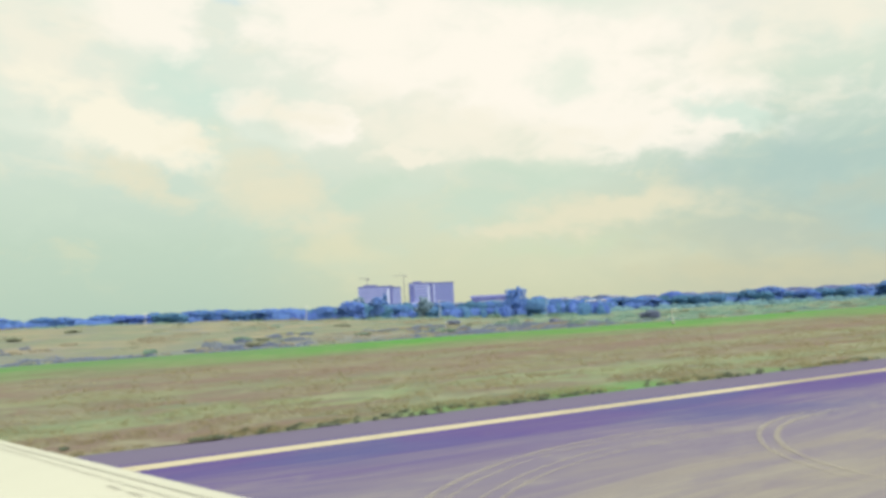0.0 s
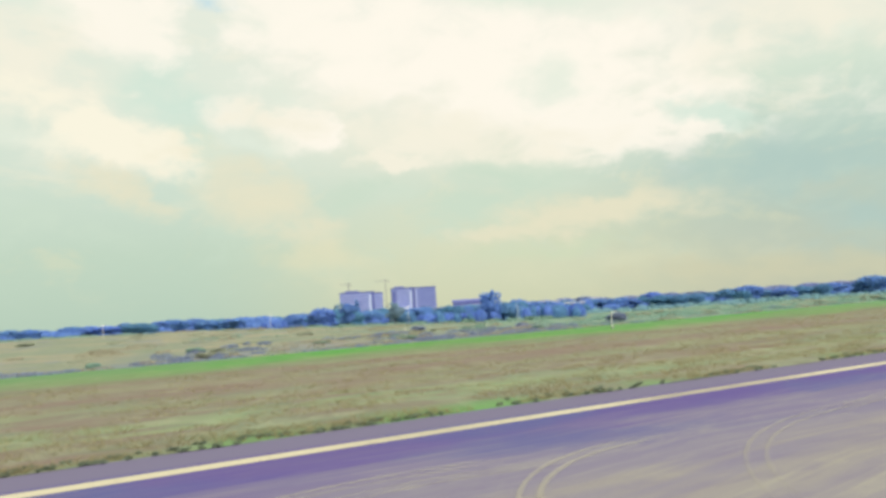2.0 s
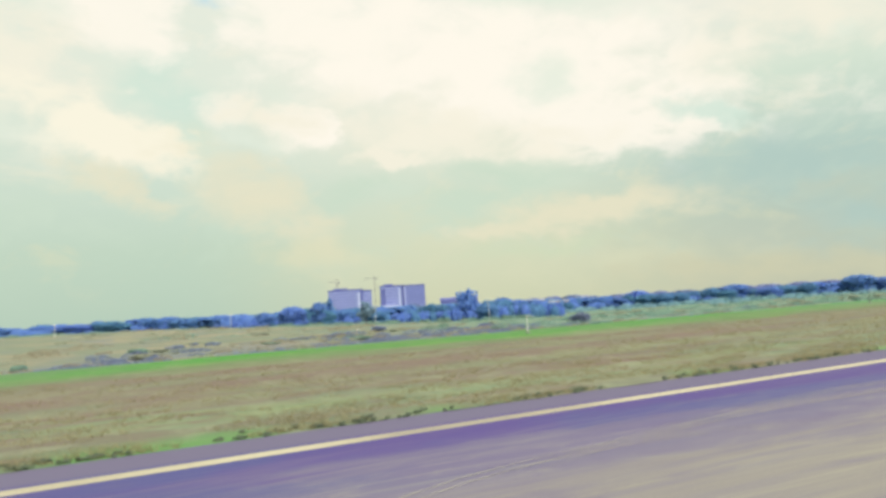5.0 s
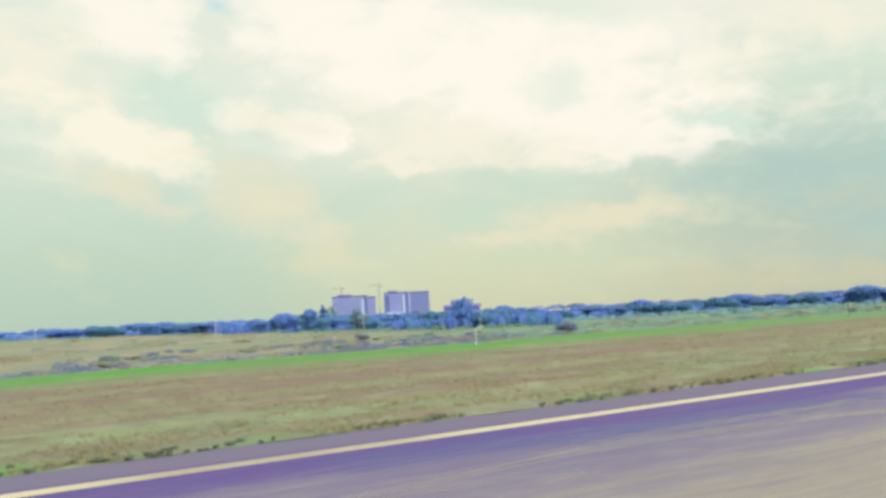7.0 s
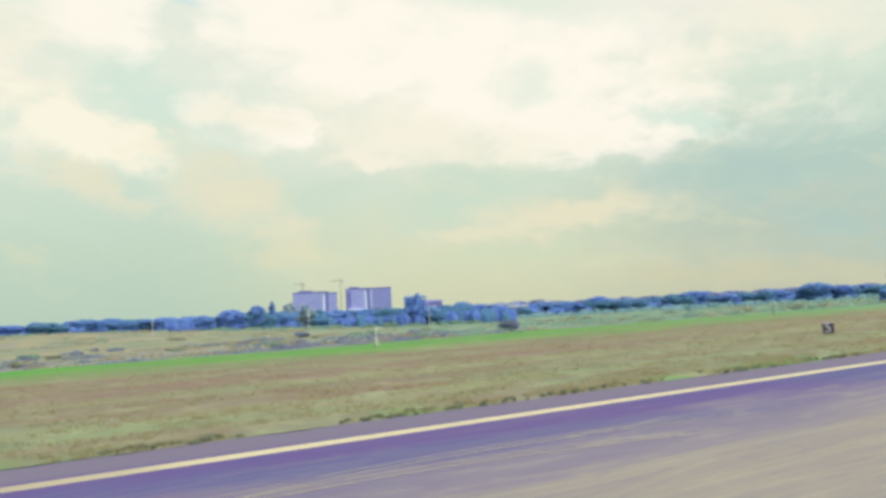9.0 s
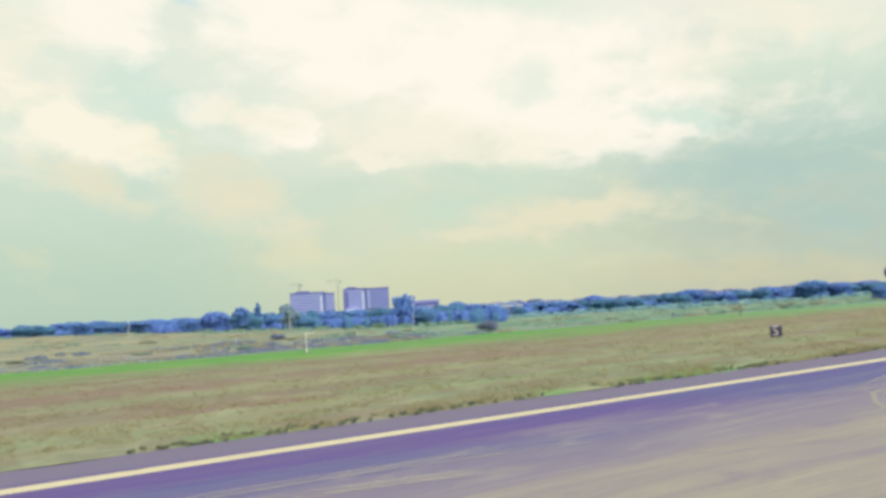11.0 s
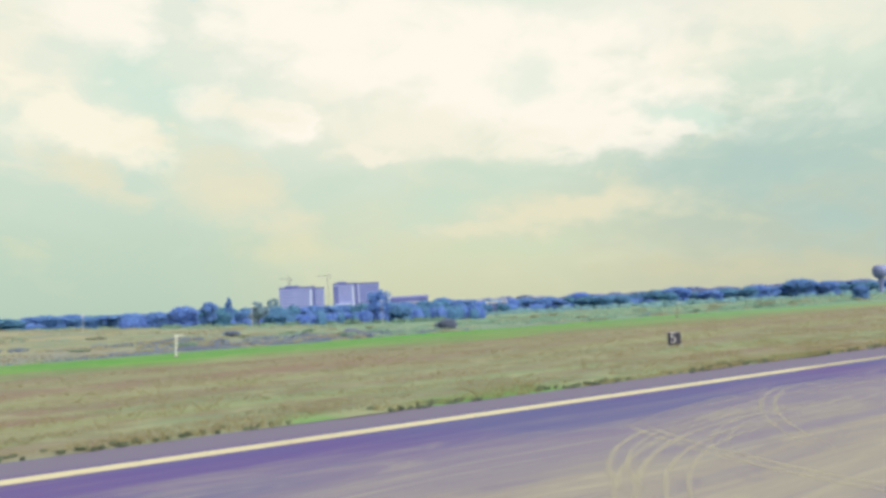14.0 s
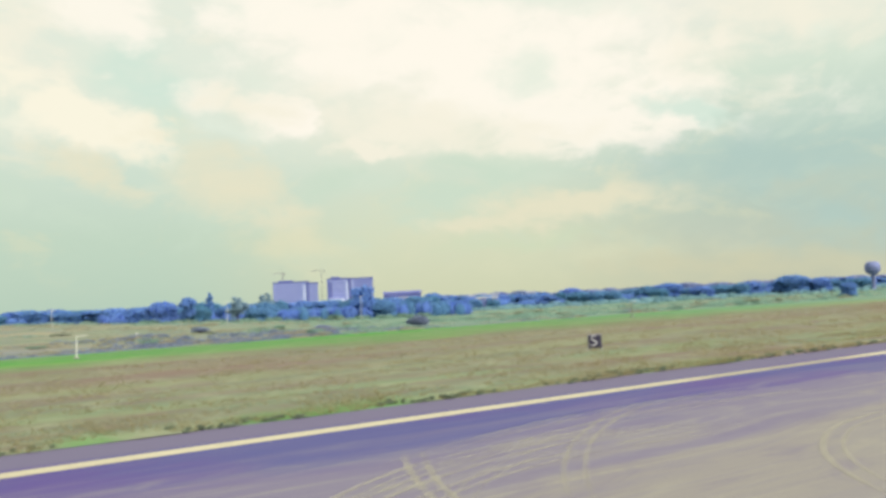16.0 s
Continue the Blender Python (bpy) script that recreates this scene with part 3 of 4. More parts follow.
def strip(name, points, width, mat, z, label, parent=None):
    """A flat painted or dusty band along a line of points."""
    bm = bmesh.new()
    last = None
    for k, p in enumerate(points):
        q = points[min(k + 1, len(points) - 1)]
        o = points[max(k - 1, 0)]
        d = Vector((q[0] - o[0], q[1] - o[1])).normalized()
        side = Vector((-d.y, d.x)) * width / 2
        row = [bm.verts.new((p[0] + s * side.x, p[1] + s * side.y, z)) for s in (-1, -0.5, 0, 0.5, 1)]
        if last:
            for a, b, c, d2 in zip(last, row, row[1:], last[1:]):
                bm.faces.new((a, b, c, d2))
        last = row
    data = mesh_of(name, bm, mat)
    rim = data.attributes.new("rim", "FLOAT", "POINT")
    ends = len(points) - 1
    for k in range(len(points)):
        for j, v in enumerate((0.0, 0.7, 1.0, 0.7, 0.0)):
            rim.data[5 * k + j].value = v * min(1.0, 2.4 * k / ends, 8 * (ends - k) / ends)
    return tagged(new(name, data), label, "marking", kind="structure")


def build_markings():
    xs = steps((-2000, -60, 4), (-60, 300, 90), (300, 3000, 6))
    strip("runway_edge_stripe", [(x, 22.62 + 0.03 * noise.noise(Vector((x / 9, 0, 8)))) for x in xs], 0.80, M["stripe"], 0.006, "cream painted runway edge stripe, worn in places")
    # turning tracks of tyres in the dust
    rng = random.Random(71)
    for k, (cx, cy, r, a0, a1, width) in enumerate(TRACKS):
        for twin in (-0.22, 0.22):
            pts = []
            for j in range(41):
                a = radians(a0 + (a1 - a0) * j / 40)
                q = r + twin + 0.05 * noise.noise(Vector((j / 9, k, twin)))
                pts.append((cx + q * math.cos(a), cy + q * math.sin(a)))
            strip("tyre_track", pts, width * rng.uniform(0.35, 0.75), M["dust"], 0.005 + 0.0009 * k, "pale dusty tyre track curving across the asphalt")



TRACKS = [
    (78.2, -5.5, 24.5, 118, 78, 0.34), (78.6, -6.9, 24.5, 120, 74, 0.30), (86.5, 8.1, 20.3, 190, 152, 0.34), (86.0, 0.2, 20.4, 150, 112, 0.34),
    (73.0, 7.7, 7.8, 150, 55, 0.28), (81.5, 3.1, 9.4, 175, 80, 0.34), (71.3, 6.7, 9.8, 170, 70, 0.32), (73.0, 1.3, 14.6, 165, 75, 0.36),
    (72.2, 1.9, 12.6, 168, 70, 0.34), (14.3, 6.4, 10.9, 160, 70, 0.34), (14.8, 5.0, 11.2, 160, 70, 0.30), (21.9, 9.3, 7.2, 185, 85, 0.32),
    (40.0, -20.0, 37.0, 110, 70, 0.30), (44.0, -22.0, 40.0, 108, 75, 0.34), (31.0, 2.0, 14.0, 150, 60, 0.30),
]
build_ground()
build_runway()
build_markings()


# ---- plants ----
def unit_ball():
    bm = bmesh.new()
    bmesh.ops.create_icosphere(bm, subdivisions=2, radius=1.0)
    verts, faces = [v.co.copy() for v in bm.verts], [[v.index for v in f.verts] for f in bm.faces]
    bm.free()
    return verts, faces


BALL = unit_ball()


def leaf_cloud(bm, rng, centre, radii, count, size, lower=-0.6, loose=0.9, core=0.86):
    """Small leaf clumps round a dense uneven core, turned loosely outwards and up."""
    cx, cy, cz = centre
    if core:
        seed = rng.uniform(0, 99)
        ring = []
        for d in BALL[0]:
            r = core * (1 + 0.22 * noise.noise(d * 1.7 + Vector((seed, 0, 0))))
            ring.append(bm.verts.new((cx + radii[0] * d.x * r, cy + radii[1] * d.y * r, cz + radii[2] * d.z * r)))
        for f in BALL[1]:
            bm.faces.new([ring[k] for k in f]).smooth = True
    for _ in range(count):
        while True:
            d = Vector((rng.uniform(-1, 1), rng.uniform(-1, 1), rng.uniform(lower, 1)))
            if 0.1 < d.length <= 1:
                break
        d.normalize()
        r = 1.06 - 0.26 * rng.random() ** 1.5
        at = Vector((cx + radii[0] * d.x * r, cy + radii[1] * d.y * r, cz + radii[2] * d.z * r))
        out = Vector((0.8 * d.x, 0.8 * d.y, 0.35 * d.z + 0.5))
        s = size * rng.uniform(0.6, 1.4)
        turn = out.to_track_quat("Z", "Y").to_matrix() @ Euler((rng.uniform(-loose, loose), rng.uniform(-loose, loose), rng.uniform(0, 6.3))).to_matrix()
        ring = [bm.verts.new(at + turn @ Vector((s * x * rng.uniform(0.7, 1.3), s * y * rng.uniform(0.7, 1.3), s * z))) for x, y, z in ((-0.6, -0.4, 0), (0.5, -0.5, 0.15), (0.7, 0.3, -0.1), (0.05, 0.65, 0.2), (-0.6, 0.35, 0))]
        bm.faces.new(ring)


def make_tree(seed, shape, mat, label):
    """A tree 10 m high on a spot at the origin: trunk with limbs, and a crown of leaf clumps."""
    rng = random.Random(seed)
    tree = thing("tree", (0, 0, 0), label, "tree")
    wood, crown = bmesh.new(), bmesh.new()
    lobes = []
    if shape == "dome":
        fork = 2.6
        lobes = [((0, 0, 5.2), (4.5, 4.5, 4.2))]
        for k in range(16):
            a, up = k * 2.4 + rng.uniform(-0.3, 0.3), rng.uniform(-0.1, 0.95)
            flat = math.sqrt(1 - up * up)
            r = rng.uniform(1.1, 2.0)
            lobes.append(((3.3 * flat * math.cos(a), 3.3 * flat * math.sin(a), 5.2 + 3.2 * up), (r, r, 0.75 * r)))
        for k in range(8):
            a = k * 0.785 + rng.uniform(-0.3, 0.3)
            r = rng.uniform(2.6, 3.8)
            lobes.append(((r * math.cos(a), r * math.sin(a), rng.uniform(0.8, 2.2)), (rng.uniform(1.4, 2.2), rng.uniform(1.4, 2.2), rng.uniform(1.2, 1.8))))
    elif shape == "umbrella":
        fork = 3.5
        for k in range(9):
            a = k * 0.7 + rng.uniform(-0.3, 0.3)
            r = rng.uniform(1.0, 5.2)
            lobes.append(((r * math.cos(a), r * math.sin(a), 9.0 - 0.09 * r * r + rng.uniform(-0.3, 0.2)), (rng.uniform(1.5, 2.4), rng.uniform(1.5, 2.4), rng.uniform(0.7, 1.1))))
        for k in range(8):
            a, r = k * 0.8, rng.uniform(0.5, 3.6)
            lobes.append(((r * math.cos(a), r * math.sin(a), rng.uniform(2.0, 6.6)), (rng.uniform(1.4, 2.2), rng.uniform(1.4, 2.2), rng.uniform(1.2, 1.8))))
    elif shape == "tall":
        fork = 3.0
        for k in range(15):
            z = 1.6 + k * 0.54
            r, a = 1.5 * (1 - k / 19), k * 2.1 + rng.uniform(-0.5, 0.5)
            w = rng.uniform(0.55, 1.0) * (1.25 - 0.04 * k)
            lobes.append(((r * math.cos(a), r * math.sin(a), z), (w, w, 0.62 * w)))
        lobes.append(((0, 0, 9.6), (0.35, 0.35, 0.8)))
    elif shape == "ragged":
        fork = 3.2
        for k in range(54):
            a, up = k * 2.4 + rng.uniform(-0.4, 0.4), rng.uniform(-0.95, 0.98)
            flat, deep = math.sqrt(1 - up * up), rng.uniform(0.35, 1.0)
            r = rng.uniform(0.7, 1.5)
            lobes.append(((3.6 * deep * flat * math.cos(a), 3.6 * deep * flat * math.sin(a), 5.2 + 3.9 * deep * up), (r, r, 0.8 * r)))
    else:  # "thin": an airy crown
        fork = 2.2
        for k in range(30):
            a, up = k * 2.4 + rng.uniform(-0.3, 0.3), rng.uniform(-0.9, 0.95)
            flat, deep = math.sqrt(1 - up * up), rng.uniform(0.3, 1.0)
            r = rng.uniform(0.7, 1.4)
            lobes.append(((3.3 * deep * flat * math.cos(a), 3.3 * deep * flat * math.sin(a), 5.2 + 4.0 * deep * up), (r, r, 0.8 * r)))
    lean = (rng.uniform(-0.3, 0.3), rng.uniform(-0.3, 0.3), fork)
    tube(wood, (0, 0, -0.4), lean, 0.34, 0.22, 8)
    count = {"thin": 85, "ragged": 34}.get(shape, 180)
    size = 0.40 if shape in ("thin", "ragged") else 0.52
    for centre, radii in lobes:
        tube(wood, lean, (centre[0] * 0.8, centre[1] * 0.8, centre[2] - 0.2), 0.13, 0.04, 5)
        leaf_cloud(crown, rng, centre, radii, int(count * radii[0]), size, -0.6, 0.9, 0.0 if shape in ("thin", "ragged") else 0.82)
    part("trunk", wood, M["bark"], tree)
    part("crown", crown, mat, tree)
    return tree


def make_bush(seed, mat, label):
    """A bush 2 m high at the origin: stems and leaf clumps."""
    rng = random.Random(seed)
    bush = thing("bush", (0, 0, 0), label, "bush")
    wood, crown = bmesh.new(), bmesh.new()
    for k in range(6):
        a, r = k * 1.05 + rng.uniform(-0.4, 0.4), rng.uniform(0.2, 1.5)
        c = (r * math.cos(a), r * math.sin(a), rng.uniform(0.45, 0.95))
        tube(wood, (0.1 * math.cos(a), 0.1 * math.sin(a), -0.3), c, 0.05, 0.02, 5)
        leaf_cloud(crown, rng, c, (rng.uniform(0.6, 1.1), rng.uniform(0.6, 1.1), rng.uniform(0.5, 0.8)), 220, 0.16, -0.35, 1.0, 0.6)
    part("stems", wood, M["bark"], bush)
    part("foliage", crown, mat, bush)
    return bush


def stand(ob, x, y, height, width, unit, reach, turn, dz=0.0):
    """The pose and scale that set a thing of the given unit height and reach on the ground."""
    m = pose(x, y, land(x, y) + dz, 0, 0, turn)
    ob.matrix_basis = m @ Matrix.Diagonal((width / reach, width / reach, height / unit, 1))
    return ob


def edge_of_field(ratio):
    """How far off the tree line stands, by the bearing of x over y."""
    return 500 - 150 * smooth01((ratio - 0.1) / 1.4) - 85 * (1 - smooth01((ratio - 0.28) / 0.15))


def build_trees():
    kinds = {
        "dome": (make_tree(3, "dome", M["leaf"], "dense tree with a rounded crown at the field's edge, blued by painted haze"), 10.4),
        "dome_b": (make_tree(8, "dome", M["leaf_green"], "green broad-leaved tree with a rounded crown, blued by painted haze"), 10.4),
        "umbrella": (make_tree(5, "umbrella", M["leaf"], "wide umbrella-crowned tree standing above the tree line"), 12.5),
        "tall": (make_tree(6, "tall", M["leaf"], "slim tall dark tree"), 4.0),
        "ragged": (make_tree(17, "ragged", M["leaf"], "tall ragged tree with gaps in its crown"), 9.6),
        "far": (make_tree(9, "dome", M["leaf_far"], "tree far behind the tree line, painted pale blue-grey for haze"), 10.4),
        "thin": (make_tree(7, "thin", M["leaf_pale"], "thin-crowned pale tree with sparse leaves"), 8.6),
    }
    used = set()

    def plant(kind, x, y, top, width, turn):
        ob, reach = kinds[kind]
        if kind in used:
            ob = copy_thing(ob, Matrix())
        used.add(kind)
        stand(ob, x, y, top - land(x, y), width, 10.0, reach, turn)
        ob["group"] = "trees along the field's edge"

    for kind, x, y, top, width in TREES:
        plant(kind, x, y, top, width, x * 37 % 360)
    rng = random.Random(21)
    ratio = -0.30
    while ratio < 2.7:
        depth = edge_of_field(ratio) + rng.uniform(-25, 45)
        if 0.60 < ratio < 0.74:  # the shed stands clear of the trees
            depth = max(depth, 462)
        x, y = 45 + ratio * depth, depth
        top = (10.0 - 0.4 * smooth01(ratio / 0.35) - 3.8 * smooth01((ratio - 0.35) / 0.5)) + rng.uniform(-1.6, 0.9)
        width = rng.uniform(9, 24)
        plant(rng.choice(("dome", "dome", "dome_b", "dome_b", "dome_b", "umbrella")), x, y, top, width, rng.uniform(0, 360))
        ratio += rng.uniform(0.25, 0.62) * width / depth * (1 + 0.4 * ratio)
    # a second row far behind, its haze painted as paler, bluer leaves
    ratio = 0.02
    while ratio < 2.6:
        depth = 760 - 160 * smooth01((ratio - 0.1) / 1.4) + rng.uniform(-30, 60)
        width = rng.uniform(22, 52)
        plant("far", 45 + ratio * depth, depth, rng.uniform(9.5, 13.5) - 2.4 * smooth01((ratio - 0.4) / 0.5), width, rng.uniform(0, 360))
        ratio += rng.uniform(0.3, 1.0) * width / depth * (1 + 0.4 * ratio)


# kind, x, y, height of the top, crown width
TREES = [
    ("dome", 110.3, 301.1, 9.6, 12.6), ("umbrella", 117.3, 289.0, 10.5, 7.0), ("tall", 130.8, 313.0, 11.6, 4.4),
    ("thin", 132.3, 275.9, 10.2, 8.6), ("thin", 295.0, 773.0, 24.0, 19), ("dome", 102.7, 314.9, 7.9, 10.0), ("dome", 67.5, 413.6, 10.2, 18),
    ("dome_b", 124.0, 301.0, 7.2, 11), ("dome", 138.0, 312.0, 6.8, 11), ("dome_b", 146.0, 298.0, 5.6, 10),
    ("ragged", 194.0, 303.0, 14.6, 14), ("dome_b", 203.0, 300.0, 5.8, 12), ("dome", 186.0, 314.0, 3.4, 12), ("dome", 333.4, 488.2, 10.8, 19),
    ("dome", 417.6, 430.2, 9.0, 21), ("dome_b", 457.5, 393.5, 7.6, 20), ("dome", 467.1, 383.7, 8.8, 24),
    ("dome", 518.2, 320.8, 9.6, 26), ("dome", 527.7, 306.7, 7.0, 15), ("dome", 340.5, 172.5, 3.4, 6.5),
    ("dome_b", 325.0, 417.0, 4.2, 12), ("dome_b", 334.0, 409.0, 3.6, 10), ("dome", 341.5, 424.0, 5.2, 5), ("dome", 316.0, 432.0, 5.2, 11), ("dome_b", 489.6, 358.2, 5.3, 30), ("dome", 503.4, 341.0, 5.4, 14),
]


def build_woods():
    """The unbroken far undergrowth between and behind the trees."""
    rng = random.Random(31)
    bm = bmesh.new()
    ratio = -0.35
    while ratio < 2.9:
        depth = edge_of_field(ratio) + 20
        x, y = 45 + ratio * depth, depth + rng.uniform(-34, 14)
        z = land(x, y)
        h = rng.uniform(6.0, 8.4) + (2.8 if ratio < 0.2 else 0.0) - 3.0 * smooth01((ratio - 0.45) / 0.4)
        h = max(3.0, h - (z + 3.0))
        leaf_cloud(bm, rng, (x, y, z + h * 0.40), (rng.uniform(6, 14), rng.uniform(3, 5), h * 0.6), 380, 0.7, -0.8, 0.9)
        ratio += 0.0085 * (1 + ratio * 0.25)
    close, shade = bmesh.new(), bmesh.new()
    x = 92.0
    while x < 250:
        y = 316 - 0.08 * (x - 95) + rng.uniform(-9, 9)
        z = land(x, y)
        swell = noise.noise(Vector((x / 7.0, 0.0, 5.5)))
        h = max(1.4, 3.9 + 1.7 * swell + rng.uniform(-1.1, 0.8) - z)
        leaf_cloud(close if noise.noise(Vector((x / 11.0, y / 9.0, 8.1))) > 0.0 else shade, rng, (x, y, z + h * 0.38), (rng.uniform(1.3, 3.6), rng.uniform(1.3, 2.6), h * 0.62), 170, 0.5, -0.8, 0.9, 0.78)
        x += rng.uniform(0.6, 1.7)
    tagged(new("shady_undergrowth", mesh_of("shady_undergrowth", shade, M["leaf"])), "dark bushes between the trees before the office blocks, haze painted in as blue", "undergrowth", kind="stuff")
    tagged(new("near_undergrowth", mesh_of("near_undergrowth", close, M["leaf_green"])), "undergrowth between the trees before the office blocks, haze painted in as teal", "undergrowth", kind="stuff")
    tagged(new("far_undergrowth", mesh_of("far_undergrowth", bm, M["leaf"])), "dark undergrowth along the tree line, haze painted into its blue-green", "undergrowth", kind="stuff")


def build_thicket():
    """Leafy bushes in front of the tree line, where the field meets it."""
    rng = random.Random(33)
    bm, dull = bmesh.new(), bmesh.new()
    ratio = -0.3
    while ratio < 2.7:
        depth = edge_of_field(ratio) + 20
        back = 24 + 80 * rng.random() ** 1.4
        y = depth - back
        x = 45 + ratio * y
        h = rng.uniform(1.6, 4.6) * (1.15 - back / 150) * max(0.45, smooth01((ratio - 0.2) / 0.3))
        if noise.noise(Vector((x / 40, y / 25, 3.1))) > -0.25:
            leaf_cloud(bm if ratio > rng.uniform(0.2, 0.5) else dull, rng, (x, y, land(x, y) + 0.2 * h), (rng.uniform(2.0, 6.5), rng.uniform(1.5, 3.0), h * 0.65), 70, 0.5, -0.6, 0.9)
        ratio += 0.0042 * (1 + ratio * 0.3)
    tagged(new("field_edge_scrub", mesh_of("field_edge_scrub", dull, M["scrub_green"])), "grey-green scrub where the dry field meets the trees", "scrub", kind="stuff")
    tagged(new("far_thicket", mesh_of("far_thicket", bm, M["thicket"])), "pale teal-green thicket in front of the tree line", "thicket", kind="stuff")


def bare_soil(x, y):
    """The pinkish strip of bare soil behind the green grass, further along the field."""
    return x > 125 and y < 128 + 8 * noise.noise(Vector((x / 22, 0.0, 6.4))) and noise.noise(Vector((x / 9, y / 5, 3.3))) < 0.25


def build_scrub():
    rng = random.Random(41)
    kinds = [make_bush(11, M["scrub"], "low grey-green scrub bush in dry grass"), make_bush(12, M["scrub"], "ragged grey scrub bush in dry grass"), make_bush(13, M["scrub_green"], "grey-green leafy bush in dry grass"), make_bush(14, M["bush_dark"], "dense dark violet-grey bush beyond the green strip")]
    used = set()

    def plant(which, x, y, height, width, dz=0.0):
        ob = kinds[which]
        if which in used:
            ob = copy_thing(ob, Matrix())
        used.add(which)
        stand(ob, x, y, height, width, 2.0, 4.4, rng.uniform(0, 360), dz)
        ob["group"] = "scrub bushes in the field"

    for x, y, h, w in BUSHES:
        plant(3, x, y, h, w)
    for x, y, h, w in SHRUBS:
        plant(2, x, y, h, w)
    for _ in range(150):
        y = 105 + 150 * rng.random() ** 1.3
        x = -30 + rng.uniform(-0.1, 2.0) * y + rng.uniform(0, 90)
        if noise.noise(Vector((x / 30, y / 14, 2.2))) < -0.12:
            continue
        plant(rng.choice((0, 0, 1, 2)), x, y, rng.uniform(0.6, 1.5), rng.uniform(2.5, 6.0))
    bm = bmesh.new()
    for _ in range(420):
        y = 100 + 260 * rng.random()
        x = -60 + rng.uniform(-0.1, 2.2) * y + rng.uniform(0, 120)
        if noise.noise(Vector((x / 26, y / 13, 9.2))) < -0.05 or bare_soil(x, y):
            continue
        leaf_cloud(bm, rng, (x, y, land(x, y) + 0.1), (rng.uniform(1.5, 4.5), rng.uniform(0.8, 1.6), rng.uniform(0.25, 0.50)), 120, 0.17, -0.1, 0.8, 0.0)
    dry, leafy = bmesh.new(), bmesh.new()
    for _ in range(1500):
        y = 108 + 190 * rng.random()
        x = -60 + rng.uniform(-0.1, 2.2) * y + rng.uniform(0, 120)
        side = noise.noise(Vector((x / 60, y / 24, 5.2))) + min(0.35, (x - 95) / 150)
        h = rng.uniform(0.35, 0.95) * (1.2 + noise.noise(Vector((x / 9, y / 6, 1.2))))
        if side < -0.55 or noise.noise(Vector((x / 18, y / 9, 8.8))) < -0.1 or bare_soil(x, y):
            continue
        leaf_cloud(leafy if side > 0.05 else dry, rng, (x, y, land(x, y) + 0.1 * h), (rng.uniform(1.5, 5.0), rng.uniform(0.8, 1.8), 0.7 * h), 120, 0.17, -0.1, 0.8, 0.0)
    heath = bmesh.new()
    for _ in range(1300):
        y = 100 + 80 * rng.random() ** 1.2
        x = -50 + rng.uniform(-0.1, 1.5) * y + rng.uniform(0, 80)
        if noise.noise(Vector((x / 28, y / 12, 4.4))) < 0.6 * smooth01((x - 120) / 60):
            continue
        leaf_cloud(heath, rng, (x, y, land(x, y) + 0.1), (rng.uniform(0.8, 2.6), rng.uniform(0.6, 1.2), rng.uniform(0.3, 0.8)), 120, 0.17, -0.1, 0.9, 0.0)
    tagged(new("heath_scrub", mesh_of("heath_scrub", heath, M["bush_dark"])), "low violet-grey scrub behind the green strip", "scrub", kind="stuff")
    tagged(new("tall_dry_grass", mesh_of("tall_dry_grass", dry, M["tall_grass"])), "tufts of tall tan dry grass beyond the green strip", "grass", kind="stuff")
    tagged(new("leafy_scrub", mesh_of("leafy_scrub", leafy, M["scrub_green"])), "soft grey-green leafy scrub beyond the green strip", "scrub", kind="stuff")
    tagged(new("low_scrub", mesh_of("low_scrub", bm, M["scrub"])), "low grey-green weeds and scrub in dry grass", "scrub", kind="stuff")


# x, y, height, width of bushes that stand out
SHRUBS = [(180, 300, 3.0, 9), (190, 295, 2.4, 9), (199, 291, 2.6, 10), (209, 292, 2.8, 9), (220, 296, 2.4, 9), (172, 304, 2.4, 8), (104, 292, 2.0, 9), (114, 284, 1.8, 9), (126, 284, 2.0, 10), (138, 288, 2.0, 9), (150, 290, 2.2, 9)]
BUSHES = [(143.2, 156.0, 3.4, 6.8), (100.0, 190.0, 1.5, 7.0), (128.0, 180.0, 1.4, 6.0), (118.0, 150.0, 1.3, 5.0)]


def blades(bm, rng, x, y, z, height, count, spread):
    for _ in range(count):
        a, r = rng.uniform(0, 6.3), spread * rng.random()
        px, py = x + r * math.cos(a), y + r * math.sin(a)
        h, w = height * rng.uniform(0.5, 1.2), rng.uniform(0.010, 0.022)
        t, s = rng.uniform(0, 6.3), rng.uniform(0, 6.3)
        tip = (px + 1.3 * h * math.cos(t), py + 1.3 * h * math.sin(t), z + 0.8 * h)
        bm.faces.new([bm.verts.new(p) for p in ((px - w * math.cos(s), py - w * math.sin(s), z - 0.03), (px + w * math.cos(s), py + w * math.sin(s), z - 0.03), tip)])


